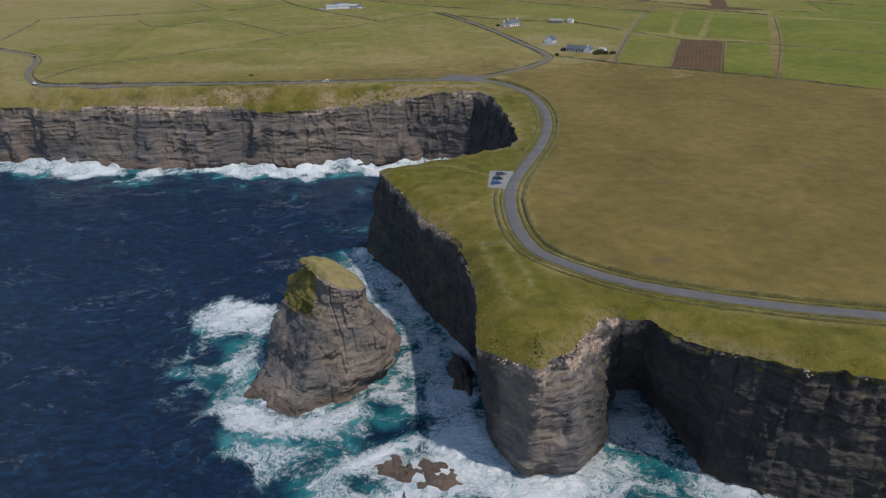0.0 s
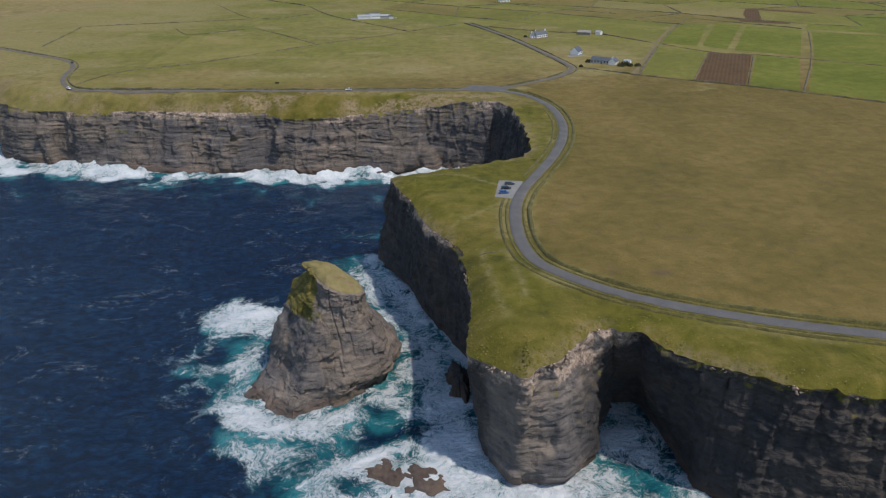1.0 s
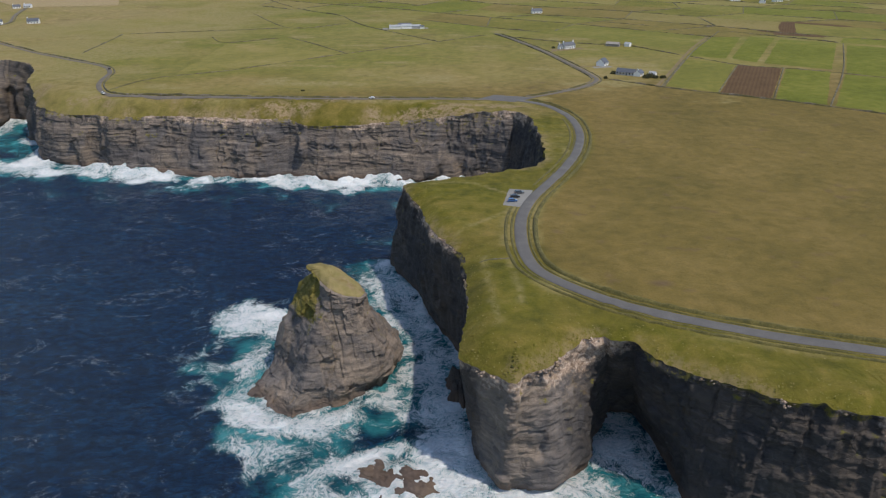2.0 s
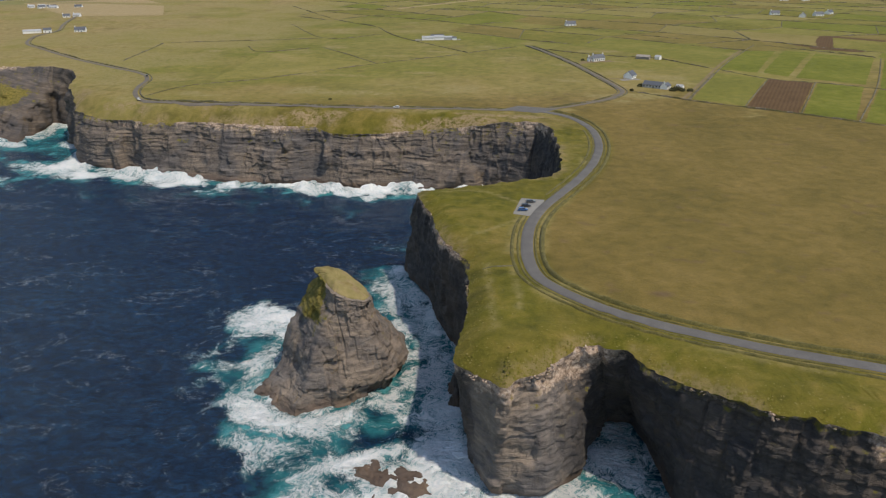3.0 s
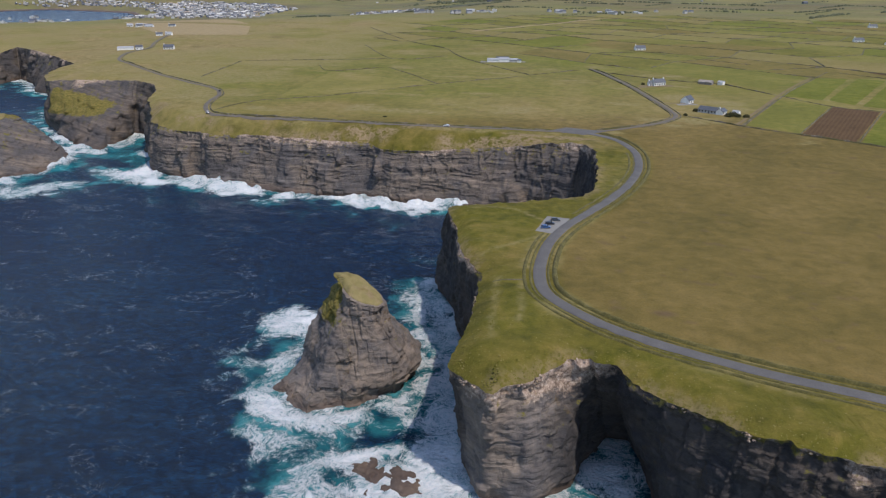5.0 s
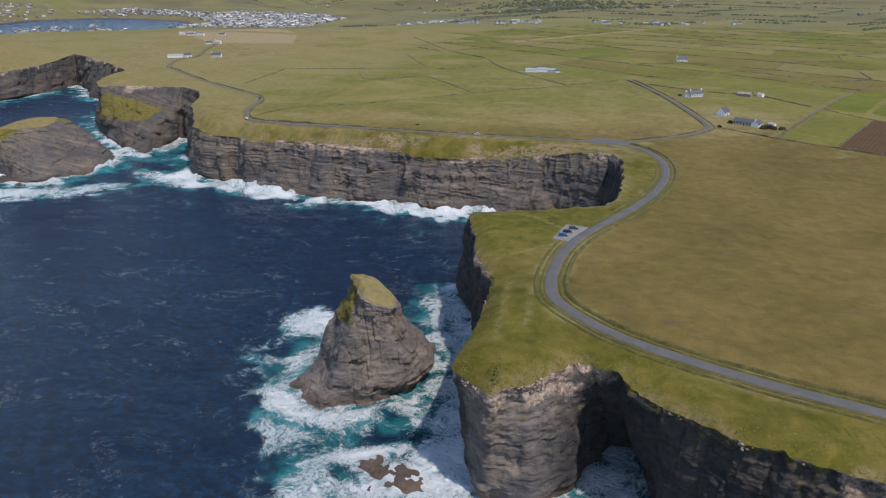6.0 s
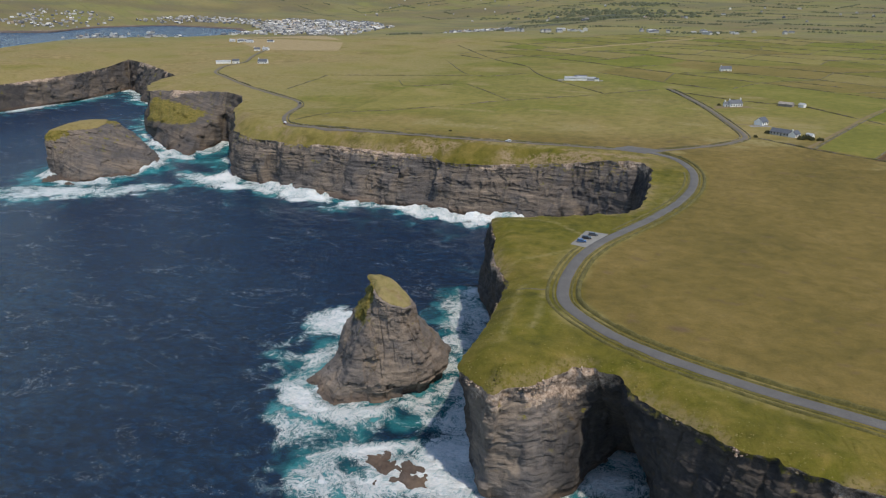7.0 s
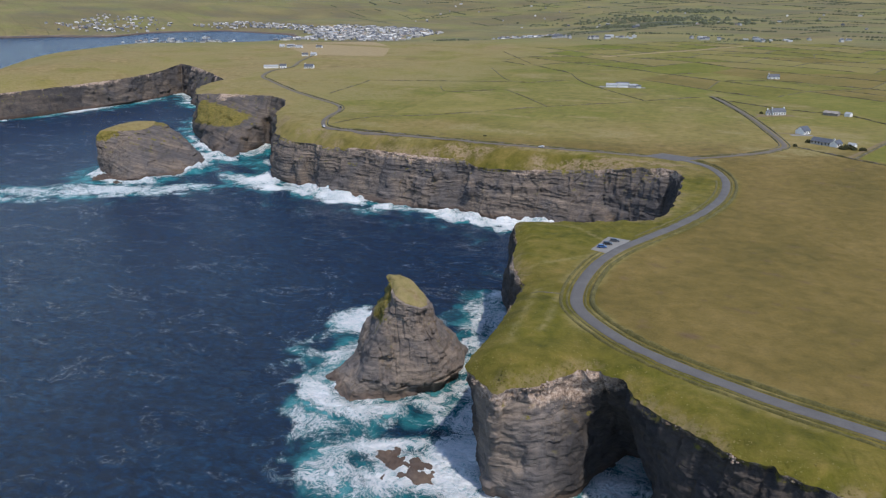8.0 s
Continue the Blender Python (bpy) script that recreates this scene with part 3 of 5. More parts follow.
# ---- roads ----
MAIN_ROAD = [
    (420, 100), (300, 135), (210, 158), (160, 170), (124, 178.5), (100, 183.5), (85, 188), (70, 193.5), (54, 201.5), (40, 212.5),
    (31.5, 223), (27.5, 237), (26, 254), (26.5, 273), (30.5, 293), (37.5, 313), (47, 340), (54, 369), (57.5, 403), (55, 437),
    (46.5, 461), (35, 476), (17, 486)]
BAY_ROAD = [
    (17, 486), (-30, 484), (-103, 479), (-176, 479), (-227, 480), (-249, 480), (-266, 486), (-281, 505), (-291, 528), (-300, 556),
    (-321, 583), (-364, 608), (-422, 645), (-504, 707), (-546, 741), (-582, 802), (-598, 867), (-640, 940), (-700, 1060)]
FARM_ROAD = [(17, 486), (37, 497), (55, 513), (70, 530), (79, 551), (75, 576), (60, 625), (41, 682), (11, 762), (-5, 800)]


def base_height(x, y):
    h = 44.8 + 4.0 * smooth((y - 380) / 320) + 0.5 * fnoise(x / 90, y / 90, 0, 81, 2)
    town = np.hypot(x + 1600, y - 2400)
    h = h - 36 * smooth((1350 - town) / 620)
    r = np.hypot(x - 60, y)
    return h + (72 + 14 * fnoise(x / 900, y / 900, 0, 82, 3)) * smooth((r - 3000) / 1900)


def land_height(x, y):
    x, y = np.asarray(x, float), np.asarray(y, float)
    d, i = nearest(x, y, rim)
    d = d.reshape(x.shape)
    edge = rim[i, 2].reshape(x.shape)
    h = base_height(x, y)
    drop = np.maximum(h - edge, 0)
    reach = 6 + 1.1 * drop + 120 * smooth((np.hypot(x, y) - 800) / 400)
    t = np.clip(d / reach, 0, 1)
    bend = 1 - (1 - t) ** 2
    h = edge + (h - edge) * bend
    lump = 0.35 * fnoise(x / 5, y / 5, 0, 83, 3) * np.clip(d / 3, 0, 1) * smooth((30 - d) / 22)
    return h + lump


def ribbon(line, halves, lift):
    """Points of a strip along a line: one column for each sideways offset."""
    d = np.gradient(line[:, :2], axis=0)
    n = np.stack([-d[:, 1], d[:, 0]], 1) / np.maximum(np.linalg.norm(d, axis=1, keepdims=True), 1e-9)
    p = line[None, :, :2] + np.asarray(halves, float)[:, None, None] * n[None]
    z = land_height(p[..., 0], p[..., 1]) + np.asarray(lift, float)[:, None]
    return np.concatenate([p, z[..., None]], -1)


# ---- the ground: one sheet from the cliffs to the horizon ----
from mathutils.geometry import delaunay_2d_cdt

RADIUS = 4850
far_ring = [(50 + RADIUS * math.cos(a), RADIUS * math.sin(a)) for a in np.linspace(radians(169.0), radians(-33), 90)]
loop = np.vstack([rim[::1, :2], far_ring])


def lattice(x0, x1, y0, y1, step, hole=None):
    x, y = np.meshgrid(np.arange(x0, x1, step), np.arange(y0, y1, step))
    x = x.ravel() + np.random.uniform(-0.3, 0.3, x.size) * step
    y = y.ravel() + np.random.uniform(-0.3, 0.3, y.size) * step
    keep = np.ones(len(x), bool)
    if hole:
        keep &= ~((x > hole[0]) & (x < hole[1]) & (y > hole[2]) & (y < hole[3]))
    x, y = x[keep], y[keep]
    d, _ = nearest(x, y, rim)
    keep = d > 0.7 * step if step < 20 else d > 8
    return np.stack([x[keep], y[keep]], 1)


NEAR, MID, WIDE = (-60, 190, 130, 500), (-480, 420, 40, 760), (-1300, 1000, -300, 1500)
points = np.vstack([lattice(*NEAR, 1.8), lattice(*MID, 5, NEAR), lattice(*WIDE, 18, MID), lattice(-4900, 4950, -2700, 4900, 110, WIDE)])
points = points[np.hypot(points[:, 0] - 50, points[:, 1]) < RADIUS - 60]
allp = np.vstack([loop, points])
n_loop = len(loop)
flat, _, tris, _, _, _ = delaunay_2d_cdt([Vector(p) for p in allp], [(a, (a + 1) % n_loop) for a in range(n_loop)], [], 1, 1e-4)
flat = np.array([(p.x, p.y) for p in flat])
heights = land_height(flat[:, 0], flat[:, 1])
d_rim, i_rim = nearest(flat[:, 0], flat[:, 1], rim)
on_rim = d_rim < 1e-3
heights[on_rim] = rim[i_rim[on_rim], 2]
roads_line = np.vstack([catmull(MAIN_ROAD, 2.0), catmull(BAY_ROAD, 3.0)])
d_road, i_road = nearest(flat[:, 0], flat[:, 1], roads_line)
tangent = np.gradient(roads_line, axis=0)
side = tangent[i_road, 0] * (flat[:, 1] - roads_line[i_road, 1]) - tangent[i_road, 1] * (flat[:, 0] - roads_line[i_road, 0])
r_eye = np.hypot(flat[:, 0] - 60, flat[:, 1])
lush = smooth((side / 3 + 2) / 4) * smooth((700 - r_eye) / 200)
lush = np.maximum(lush, smooth((9 - d_road) / 3) * 0.7)
lush = np.clip(lush * (0.85 + 0.35 * fnoise(flat[:, 0] / 30, flat[:, 1] / 30, 0, 91, 3)), 0, 1)
hay = smooth((-330 - flat[:, 0]) / 40) * 0.5 + smooth((flat[:, 1] - 500 - 0.25 * flat[:, 0]) / 60) * (0.75 + 0.25 * fnoise(flat[:, 0] / 90, flat[:, 1] / 90, 0, 92, 2))
far = smooth((r_eye - 1450) / 250) * np.clip(1 - 0.85 * smooth((-470 - flat[:, 0]) / 60) * smooth((1650 - r_eye) / 200), 0, 1)
moor = smooth((r_eye - 1600) / 450)
bare = 0.55 * smooth((5.5 - d_rim) / 5) * smooth((fnoise(flat[:, 0] / 14, flat[:, 1] / 14, 0, 93, 3) + 0.15) / 0.5)
bare = np.maximum(bare, smooth((18 - d_rim) / 8) * smooth((flat[:, 1] - 445) / 10) * smooth((fnoise(flat[:, 0] / 26, flat[:, 1] / 8, 0, 94, 3) - 0.12) / 0.3) * smooth((700 - r_eye) / 100))
SCARPS = [(-156, 449), (-130, 468), (-87, 479), (-64, 460), (-186, 453), (-33, 464)]
for k, (x, y) in enumerate(SCARPS):
    ring = np.hypot((flat[:, 0] - x) / (15 + 4 * (k % 3)), (flat[:, 1] - y) / 5) + 0.5 * fnoise(flat[:, 0] / 6, flat[:, 1] / 6, 0, 108, 3)
    bare = np.maximum(bare, 1.0 * smooth((1.25 - ring) / 0.3))
TRACKS = [[(13, 232), (14, 225), (16.5, 208), (19, 193), (20, 184)], [(22, 231), (25, 214), (27, 198)], [(27, 283), (8, 262), (2, 252)], [(19, 300), (2, 312), (-16, 310)]]
worn = np.zeros(len(flat))
for track in TRACKS:
    worn = np.maximum(worn, 0.7 * smooth((1.7 - nearest(flat[:, 0], flat[:, 1], catmull(track, 1.0))[0]) / 1.6))
worn = np.maximum(worn, 0.8 * smooth((4.5 - np.abs(d_road - 5.0)) / 4) * smooth((fnoise(flat[:, 0] / 25, flat[:, 1] / 25, 0, 96, 2) - 0.1) / 0.4))
worn = np.maximum(worn, smooth((fnoise(flat[:, 0] / 40, flat[:, 1] / 18, 0, 97, 3) - 0.55) / 0.3) * smooth((flat[:, 1] - 470) / 20))
worn = np.maximum(worn, 0.75 * smooth((-250 - flat[:, 0]) / 70) * smooth((1700 - r_eye) / 200) * smooth((fnoise(flat[:, 0] / 70, flat[:, 1] / 40, 0, 99, 4) + 0.3) / 0.5))
plough = np.clip(1.6 - 1.2 * np.hypot((flat[:, 0] - 71.5) / 3.6, (flat[:, 1] - 215.5) / 2.2), 0, 0.95)
plough = np.maximum(plough, 0.5 * smooth((fnoise(flat[:, 0] / 8, flat[:, 1] / 4, 0, 98, 2) - 0.8) / 0.3) * (side < -25))
WOODLAND = [(-587, 2450), (-421, 2439), (-342, 2801), (-607, 3097)]
wood_mask = inside(flat[:, 0], flat[:, 1], WOODLAND).astype(float)
tagged(mesh_object("ground", np.column_stack([flat, heights]), np.array([t[:3] for t in tris]), TURF,
                   attrs=dict(lush=lush, hay=hay, far=far, moor=moor, dry=np.clip(0.85 * smooth((-400 - flat[:, 0]) / 110) + 0.3 * smooth((flat[:, 1] - 480) / 40) + 0.3 * smooth((side * 0.3 + 6) / 3) * smooth((flat[:, 1] - 330) / 40), 0, 0.9), bare=bare, plough=plough, worn=worn, wood=wood_mask, green=np.clip(0.6 + 0.35 * fnoise(flat[:, 0] / 120, flat[:, 1] / 70, 0, 95, 3), 0, 0.9) * smooth((flat[:, 1] - 600 - 0.35 * flat[:, 0]) / 40) * smooth((flat[:, 0] + 400) / 100) * smooth((1700 - r_eye) / 300))),
       "grassy clifftop plain of olive pasture and fields", "ground", kind="structure")


def road(name, control, width, label, mat, step=1.5):
    line = catmull(control, step)
    w = width / 2
    p = ribbon(line, [-w, -w * 0.95, -w * 0.4, 0, w * 0.4, w * 0.95, w], [0.06, 0.16, 0.2, 0.22, 0.2, 0.16, 0.06])
    return tagged(mesh_object(name, p.reshape(-1, 3), grid_faces(7, len(line))[:, ::-1], mat), label, "road", kind="structure")


road("road", MAIN_ROAD, 4.6, "grey asphalt coast road curving past the headland", ROAD)
road("road", BAY_ROAD, 3.6, "narrow grey asphalt road along the bay", OLD_ROAD)
road("road", FARM_ROAD, 3.7, "narrow grey road leading to the houses", OLD_ROAD)


# ---- the sea ----
def spread(lo, hi, a, b, step):
    inner = list(np.arange(a, b + step, step))
    out, s, p = [], step, a
    while p > lo:
        s *= 1.03
        p -= s
        out.append(max(p, lo))
    left = out[::-1]
    out, s, p = [], step, inner[-1]
    while p < hi:
        s *= 1.03
        p += s
        out.append(min(p, hi))
    return np.array(left + inner + out)


STACK_FOOT = [(-64, 203), (-52, 195), (-41, 192), (-31, 199), (-20, 216), (-18.5, 228), (-24, 240), (-42, 244), (-56, 236), (-62, 220)]
ISLE_FOOT = [(-458, 412), (-432, 405), (-408, 404), (-398, 436), (-396, 470), (-420, 500), (-455, 515), (-475, 480), (-470, 440)]
sx, sy = spread(-4900, 4900, -150, 135, 1.1), spread(-4700, 3300, 125, 470, 1.1)
gx, gy = np.meshgrid(sx, sy)
shore = np.vstack([foot_line[:, :2], catmull(STACK_FOOT + STACK_FOOT[:1], 1.5), catmull(ISLE_FOOT + ISLE_FOOT[:1], 3)])
d_shore = np.full(gx.shape, 9999.0)
close = (gx > -1200) & (gx < 420) & (gy > -100) & (gy < 900)
d_shore[close] = nearest(gx[close], gy[close], shore)[0]
# white water round the stack, in the channel and along the shore: x, y, long radius, short radius, turn, strength
STACK_SURF = [
    (-79, 264, 20, 16, 20, 1.6), (-90, 252, 7, 5, -50, 1.2), (-73, 222, 6, 22, 8, 0.75), (-62, 192, 12, 6, -35, 1.55), (-46, 187, 16, 5, -6, 1.6), (-30, 194, 9, 4, 40, 1.1),
    (-52, 174, 23, 11, 10, 0.55), (-90, 211, 13, 9, 25, 0.6), (-66, 178, 10, 10, 0, 0.6), (-35, 165, 10, 11, 0, 0.65), (-18, 175.5, 14, 3.4, 35, 1.6), (-24, 203, 8, 3.5, 40, 0.9), (-97, 238, 8, 12, 10, 0.35)]
CHANNEL_SURF = [
    (8, 181, 13, 14, 0, 1.65), (2, 205, 12, 18, 10, 1.05), (-9, 206, 13, 13, 0, 0.75), (-13, 222, 9, 15, 0, 0.8), (-4, 228, 11, 20, 14, 0.9), (8, 229, 3.5, 12, 30, 1.6), (-16, 255, 11, 26, 20, 1.0), (-30, 290, 10, 28, 18, 1.0),
    (4, 166, 18, 9, 0, 1.8), (26, 160, 18, 8, 5, 1.7), (46, 166, 14, 9, 10, 1.15), (58, 184, 11, 13, -30, 1.1), (60, 202, 7, 9, 0, 1.0), (-8, 158, 12, 8, 0, 1.2)]
SHORE_SURF = [
    (72, 160, 14, 6, -20, 0.55), (90, 154, 16, 3, -15, 0.75), (-24, 150, 20, 8, 0, 0.8),
    (-405, 380, 45, 13, 22, 1.1), (-365, 402, 28, 10, 45, 0.95), (-325, 452, 26, 10, -20, 1.0), (-445, 350, 55, 12, 22, 0.7), (-480, 318, 60, 8, 15, 0.5), (-430, 535, 30, 6, 40, 0.5)]
# pools that stay dark between the breakers
POOLS = [(-17, 199, 9, 4, 20), (-5, 193, 7, 5, -20), (-22, 184, 12, 3, 20), (58, 172, 6, 9, 10), (-14, 264, 5, 5, 0)]
# the troubled water lies round the stack and along the headland
SURF = [(-104, 262), (-94, 278), (-74, 270), (-58, 256), (-50, 264), (-52, 292), (-58, 318), (-36, 322), (60, 322), (150, 120), (-30, 118), (-42, 143),
        (-54, 158), (-61, 170), (-67, 183), (-74, 193), (-92, 208), (-98, 226), (-96, 243)]
surf_edge = catmull(SURF + SURF[:1], 1.5, 1.0)
surge = 0.5 + 0.5 * fnoise(gx / 26, gy / 26, 0, 103, 2)
foam = (0.6 + 0.6 * surge) * smooth((3.5 + 8 * surge - d_shore) / 7)
foam *= np.where(gy < 340, np.clip(0.5 + 1.1 * fnoise(gx / 8, gy / 8, 0, 104, 3), 0.05, 1.3), 1.0)
lobes = np.clip(0.5 + 0.75 * fnoise(gx / 13, gy / 13, 0, 106, 3), 0, 1.2)
foam = np.where(gy > 395, (0.8 + 0.8 * lobes) * smooth((7 + 15 * surge + 17 * lobes - d_shore) / 16), foam)
foam = np.where(gx < -330, (0.7 + 0.5 * surge) * smooth((5 + 9 * surge - d_shore) / 9), foam)
teal = 0.9 * smooth((24 + 20 * surge - d_shore) / 28)
teal = np.maximum(teal, np.where(gy > 340, 0.36 * smooth((85 + 30 * surge - d_shore) / 80), 0))
for px, py, ra, rb, turn, power in STACK_SURF + CHANNEL_SURF + SHORE_SURF:
    c, s = math.cos(radians(turn)), math.sin(radians(turn))
    u, w = ((gx - px) * c + (gy - py) * s) / ra, (-(gx - px) * s + (gy - py) * c) / rb
    q = np.exp(-(u * u + w * w) * 0.8)
    foam = np.maximum(foam, power * q)
    teal = np.maximum(teal, 1.15 * np.exp(-(u * u + w * w) * 0.28) * min(1, power + 0.2))
for px, py, ra, rb, turn in POOLS:
    c, s = math.cos(radians(turn)), math.sin(radians(turn))
    u, w = ((gx - px) * c + (gy - py) * s) / ra, (-(gx - px) * s + (gy - py) * c) / rb
    q = 1 - 0.5 * np.exp(-(u * u + w * w))
    foam, teal = foam * q, teal * (0.35 + 0.65 * q)
local = (gx > -170) & (gx < 160) & (gy > 60) & (gy < 340)
out_d = nearest(gx[local], gy[local], surf_edge)[0] * np.where(inside(gx[local], gy[local], SURF), -1, 1) + 5 * fnoise(gx[local] / 14, gy[local] / 14, 0, 105, 3)
calm = smooth((4 - out_d) / 9)
foam[local] *= calm
teal[local] *= smooth((6 - out_d) / 12)
foam[local] = np.maximum(foam[local], 0.11 * smooth((20 - out_d) / 16) * (out_d > -4))
wave = 0.35 * fnoise(gx / 16 + gy / 30, gy / 11, 0, 101, 3) + 1.6 * surge ** 2 * np.clip(foam, 0, 1) * smooth((10 - d_shore) / 8) + np.clip(foam, 0, 1) * (0.5 * fnoise(gx / 4, gy / 4, 0, 102, 4) + 0.5)
breaker = smooth((gy - 400) / 20) * smooth((9 - d_shore) / 7) * np.clip(foam, 0, 1)
wave += breaker * np.clip(1.2 + 4.2 * fnoise(gx / 12, gy / 12, 0, 107, 4), 0, 7)
wave *= smooth((900 - np.hypot(gx, gy - 200)) / 500)
tagged(mesh_object("water", np.stack([gx, gy, wave], -1).reshape(-1, 3), grid_faces(len(sy), len(sx)), SEA,
                   attrs=dict(foam=foam.ravel(), teal=teal.ravel())),
       "dark blue sea with white foam along the rocks", "sea", kind="structure")


# ---- shared builders ----
def part(name, bm, mat, parent, label="", smooth_shade=False):
    """Links a bmesh as one mesh object under a thing or a part."""
    me = bpy.data.meshes.new(name)
    bm.normal_update()
    bm.to_mesh(me)
    bm.free()
    for p in me.polygons:
        p.use_smooth = smooth_shade
    me.materials.append(mat)
    ob = new(name, me)
    ob.parent = parent
    if label:
        ob["label"] = label
    return ob


def add_box(bm, x0, x1, y0, y1, z0, z1):
    v = [bm.verts.new((x, y, z)) for z in (z0, z1) for x, y in ((x0, y0), (x1, y0), (x1, y1), (x0, y1))]
    for f in ((3, 2, 1, 0), (4, 5, 6, 7), (0, 1, 5, 4), (1, 2, 6, 5), (2, 3, 7, 6), (3, 0, 4, 7)):
        bm.faces.new([v[i] for i in f])
    return v


def box(x0, x1, y0, y1, z0, z1, bevel=0.0):
    bm = bmesh.new()
    add_box(bm, x0, x1, y0, y1, z0, z1)
    if bevel:
        bmesh.ops.bevel(bm, geom=bm.edges[:], offset=bevel, segments=2, affect="EDGES", profile=0.5)
    return bm


def ground_at(x, y):
    return float(land_height(np.array([x]), np.array([y]))[0])


def thing(name, x, y, turn, label, category, group="", sink=0.15):
    ob = new(name)
    ob.matrix_basis = pose(x, y, ground_at(x, y) - sink, 0, 0, turn)
    return tagged(ob, label, category, group)


# ---- rocks standing in the sea ----
def closed_ring(points, count):
    p = np.asarray(points, float)
    n = len(p)
    t = np.linspace(0, n, count, endpoint=False)
    i, f = t.astype(int), (t % 1)[:, None]
    a, b, c, d = p[(i - 1) % n], p[i % n], p[(i + 1) % n], p[(i + 2) % n]
    curve = 0.5 * (2 * b + (c - a) * f + (2 * a - 5 * b + 4 * c - d) * f ** 2 + (3 * b - a - 3 * c + d) * f ** 3)
    return 0.12 * curve + 0.88 * (b + (c - b) * f)


def tower(name, rings, count, rows, rough, turf_rule, cap, label, category, wetness=0.0):
    """A rock lofted through rings of (x, y, z), foot first, with a turf cap closing its top ring."""
    base = np.mean(np.asarray(rings[0], float), axis=0)
    holder = new(name)
    holder.location = (base[0], base[1], 0)
    tagged(holder, label, category)
    levels = np.stack([closed_ring(r, count) for r in rings])
    n = len(levels)
    t = np.linspace(0, n - 1, rows)
    i, f = np.minimum(t.astype(int), n - 2), (t - np.minimum(t.astype(int), n - 2))[:, None, None]
    a, b = levels[np.maximum(i - 1, 0)], levels[i]
    c, d = levels[i + 1], levels[np.minimum(i + 2, n - 1)]
    g = 0.5 * (2 * b + (c - a) * f + (2 * a - 5 * b + 4 * c - d) * f ** 2 + (3 * b - a - 3 * c + d) * f ** 3)
    tangent = np.roll(g, -2, 1) - np.roll(g, 2, 1)
    normal = np.stack([tangent[..., 1], -tangent[..., 0]], -1)
    normal /= np.maximum(np.linalg.norm(normal, axis=-1, keepdims=True), 1e-6)
    k = (t / (n - 1))[:, None]
    out = rock_relief(g[..., 0], g[..., 1], g[..., 2], rough) * smooth((1.03 - k) / 0.08)
    g[..., 0] += normal[..., 0] * out
    g[..., 1] += normal[..., 1] * out
    g[..., 2] += 0.3 * rough * vnoise(g[..., 0] / 2.2, g[..., 1] / 2.2, g[..., 2] / 2.2, 72)
    turf = turf_rule(g[..., 0], g[..., 1], g[..., 2])
    local = g - np.array([base[0], base[1], 0])
    mesh_object("rock", local.reshape(-1, 3), grid_faces(rows, count, True), ROCK, holder, shade=False, attrs=dict(turf=turf.ravel(), brow=np.repeat(np.linspace(0, 0.82, rows), count), shade_tone=np.full(rows * count, wetness), beds=np.full(rows * count, 0.4 + wetness), dip=(wetness * (0.65 * g[..., 0] + 0.76 * g[..., 1])).ravel()))
    # turf cap
    edge = g[-1]
    middle = edge.mean(0) + np.array(cap[:3])
    steps_in = np.linspace(0, 1, 12)[:, None, None]
    s = edge[None] * (1 - steps_in) + middle[None, None] * steps_in
    s[..., 2] += cap[3] * np.sin(steps_in[..., 0] * math.pi) + 0.55 * fnoise(s[..., 0] / 2.5, s[..., 1] / 2.5, 0, 73, 4) * np.minimum(1, 4 * steps_in[..., 0]) * (1 - steps_in[..., 0])
    out_rim = s[0] + (edge - edge.mean(0)) * 0.012 - np.array([0, 0, 1.0]) + 0.5 * np.stack([vnoise(edge[:, 0], edge[:, 1], k, 74) for k in (0, 5, 9)], -1)
    s = np.concatenate([out_rim[None], s])
    shape = s.reshape(-1, 3) - np.array([base[0], base[1], 0])
    ones = np.ones(len(shape))
    cap_ob = mesh_object("turf_cap", shape, grid_faces(13, count, True), TURF, holder, attrs=dict(lush=ones * cap[4], worn=ones * cap[5], dry=ones * 0.9, bare=np.clip((cap[6] - shape[:, 2]) / 2.5, 0.15, 1)))
    cap_ob["label"] = "yellow-green turf on the top"
    return holder


STACK_FOOT_RINGS = [
    [(-70, 203, -3), (-58, 196, -3), (-48, 191.5, -3), (-33, 202, -3), (-21, 216, -3), (-19, 229, -3), (-24, 243, -3), (-42, 247, -3), (-57, 239, -3), (-65, 221, -3)],
    [(-66, 206, 2.5), (-56, 199.5, 3.5), (-47.5, 193.8, 4), (-33, 203.5, 3), (-22, 216, 3), (-19.5, 229, 3), (-24, 243, 4), (-42, 246, 5), (-57, 238, 5), (-63, 220, 4)],
    [(-58.5, 211.5, 8), (-51, 204.5, 9), (-44.8, 197.8, 9), (-31, 203, 8), (-18.5, 214.5, 8), (-16.3, 228, 8), (-21, 242, 8), (-41, 244, 10), (-57, 237, 10), (-62, 221, 9)]]
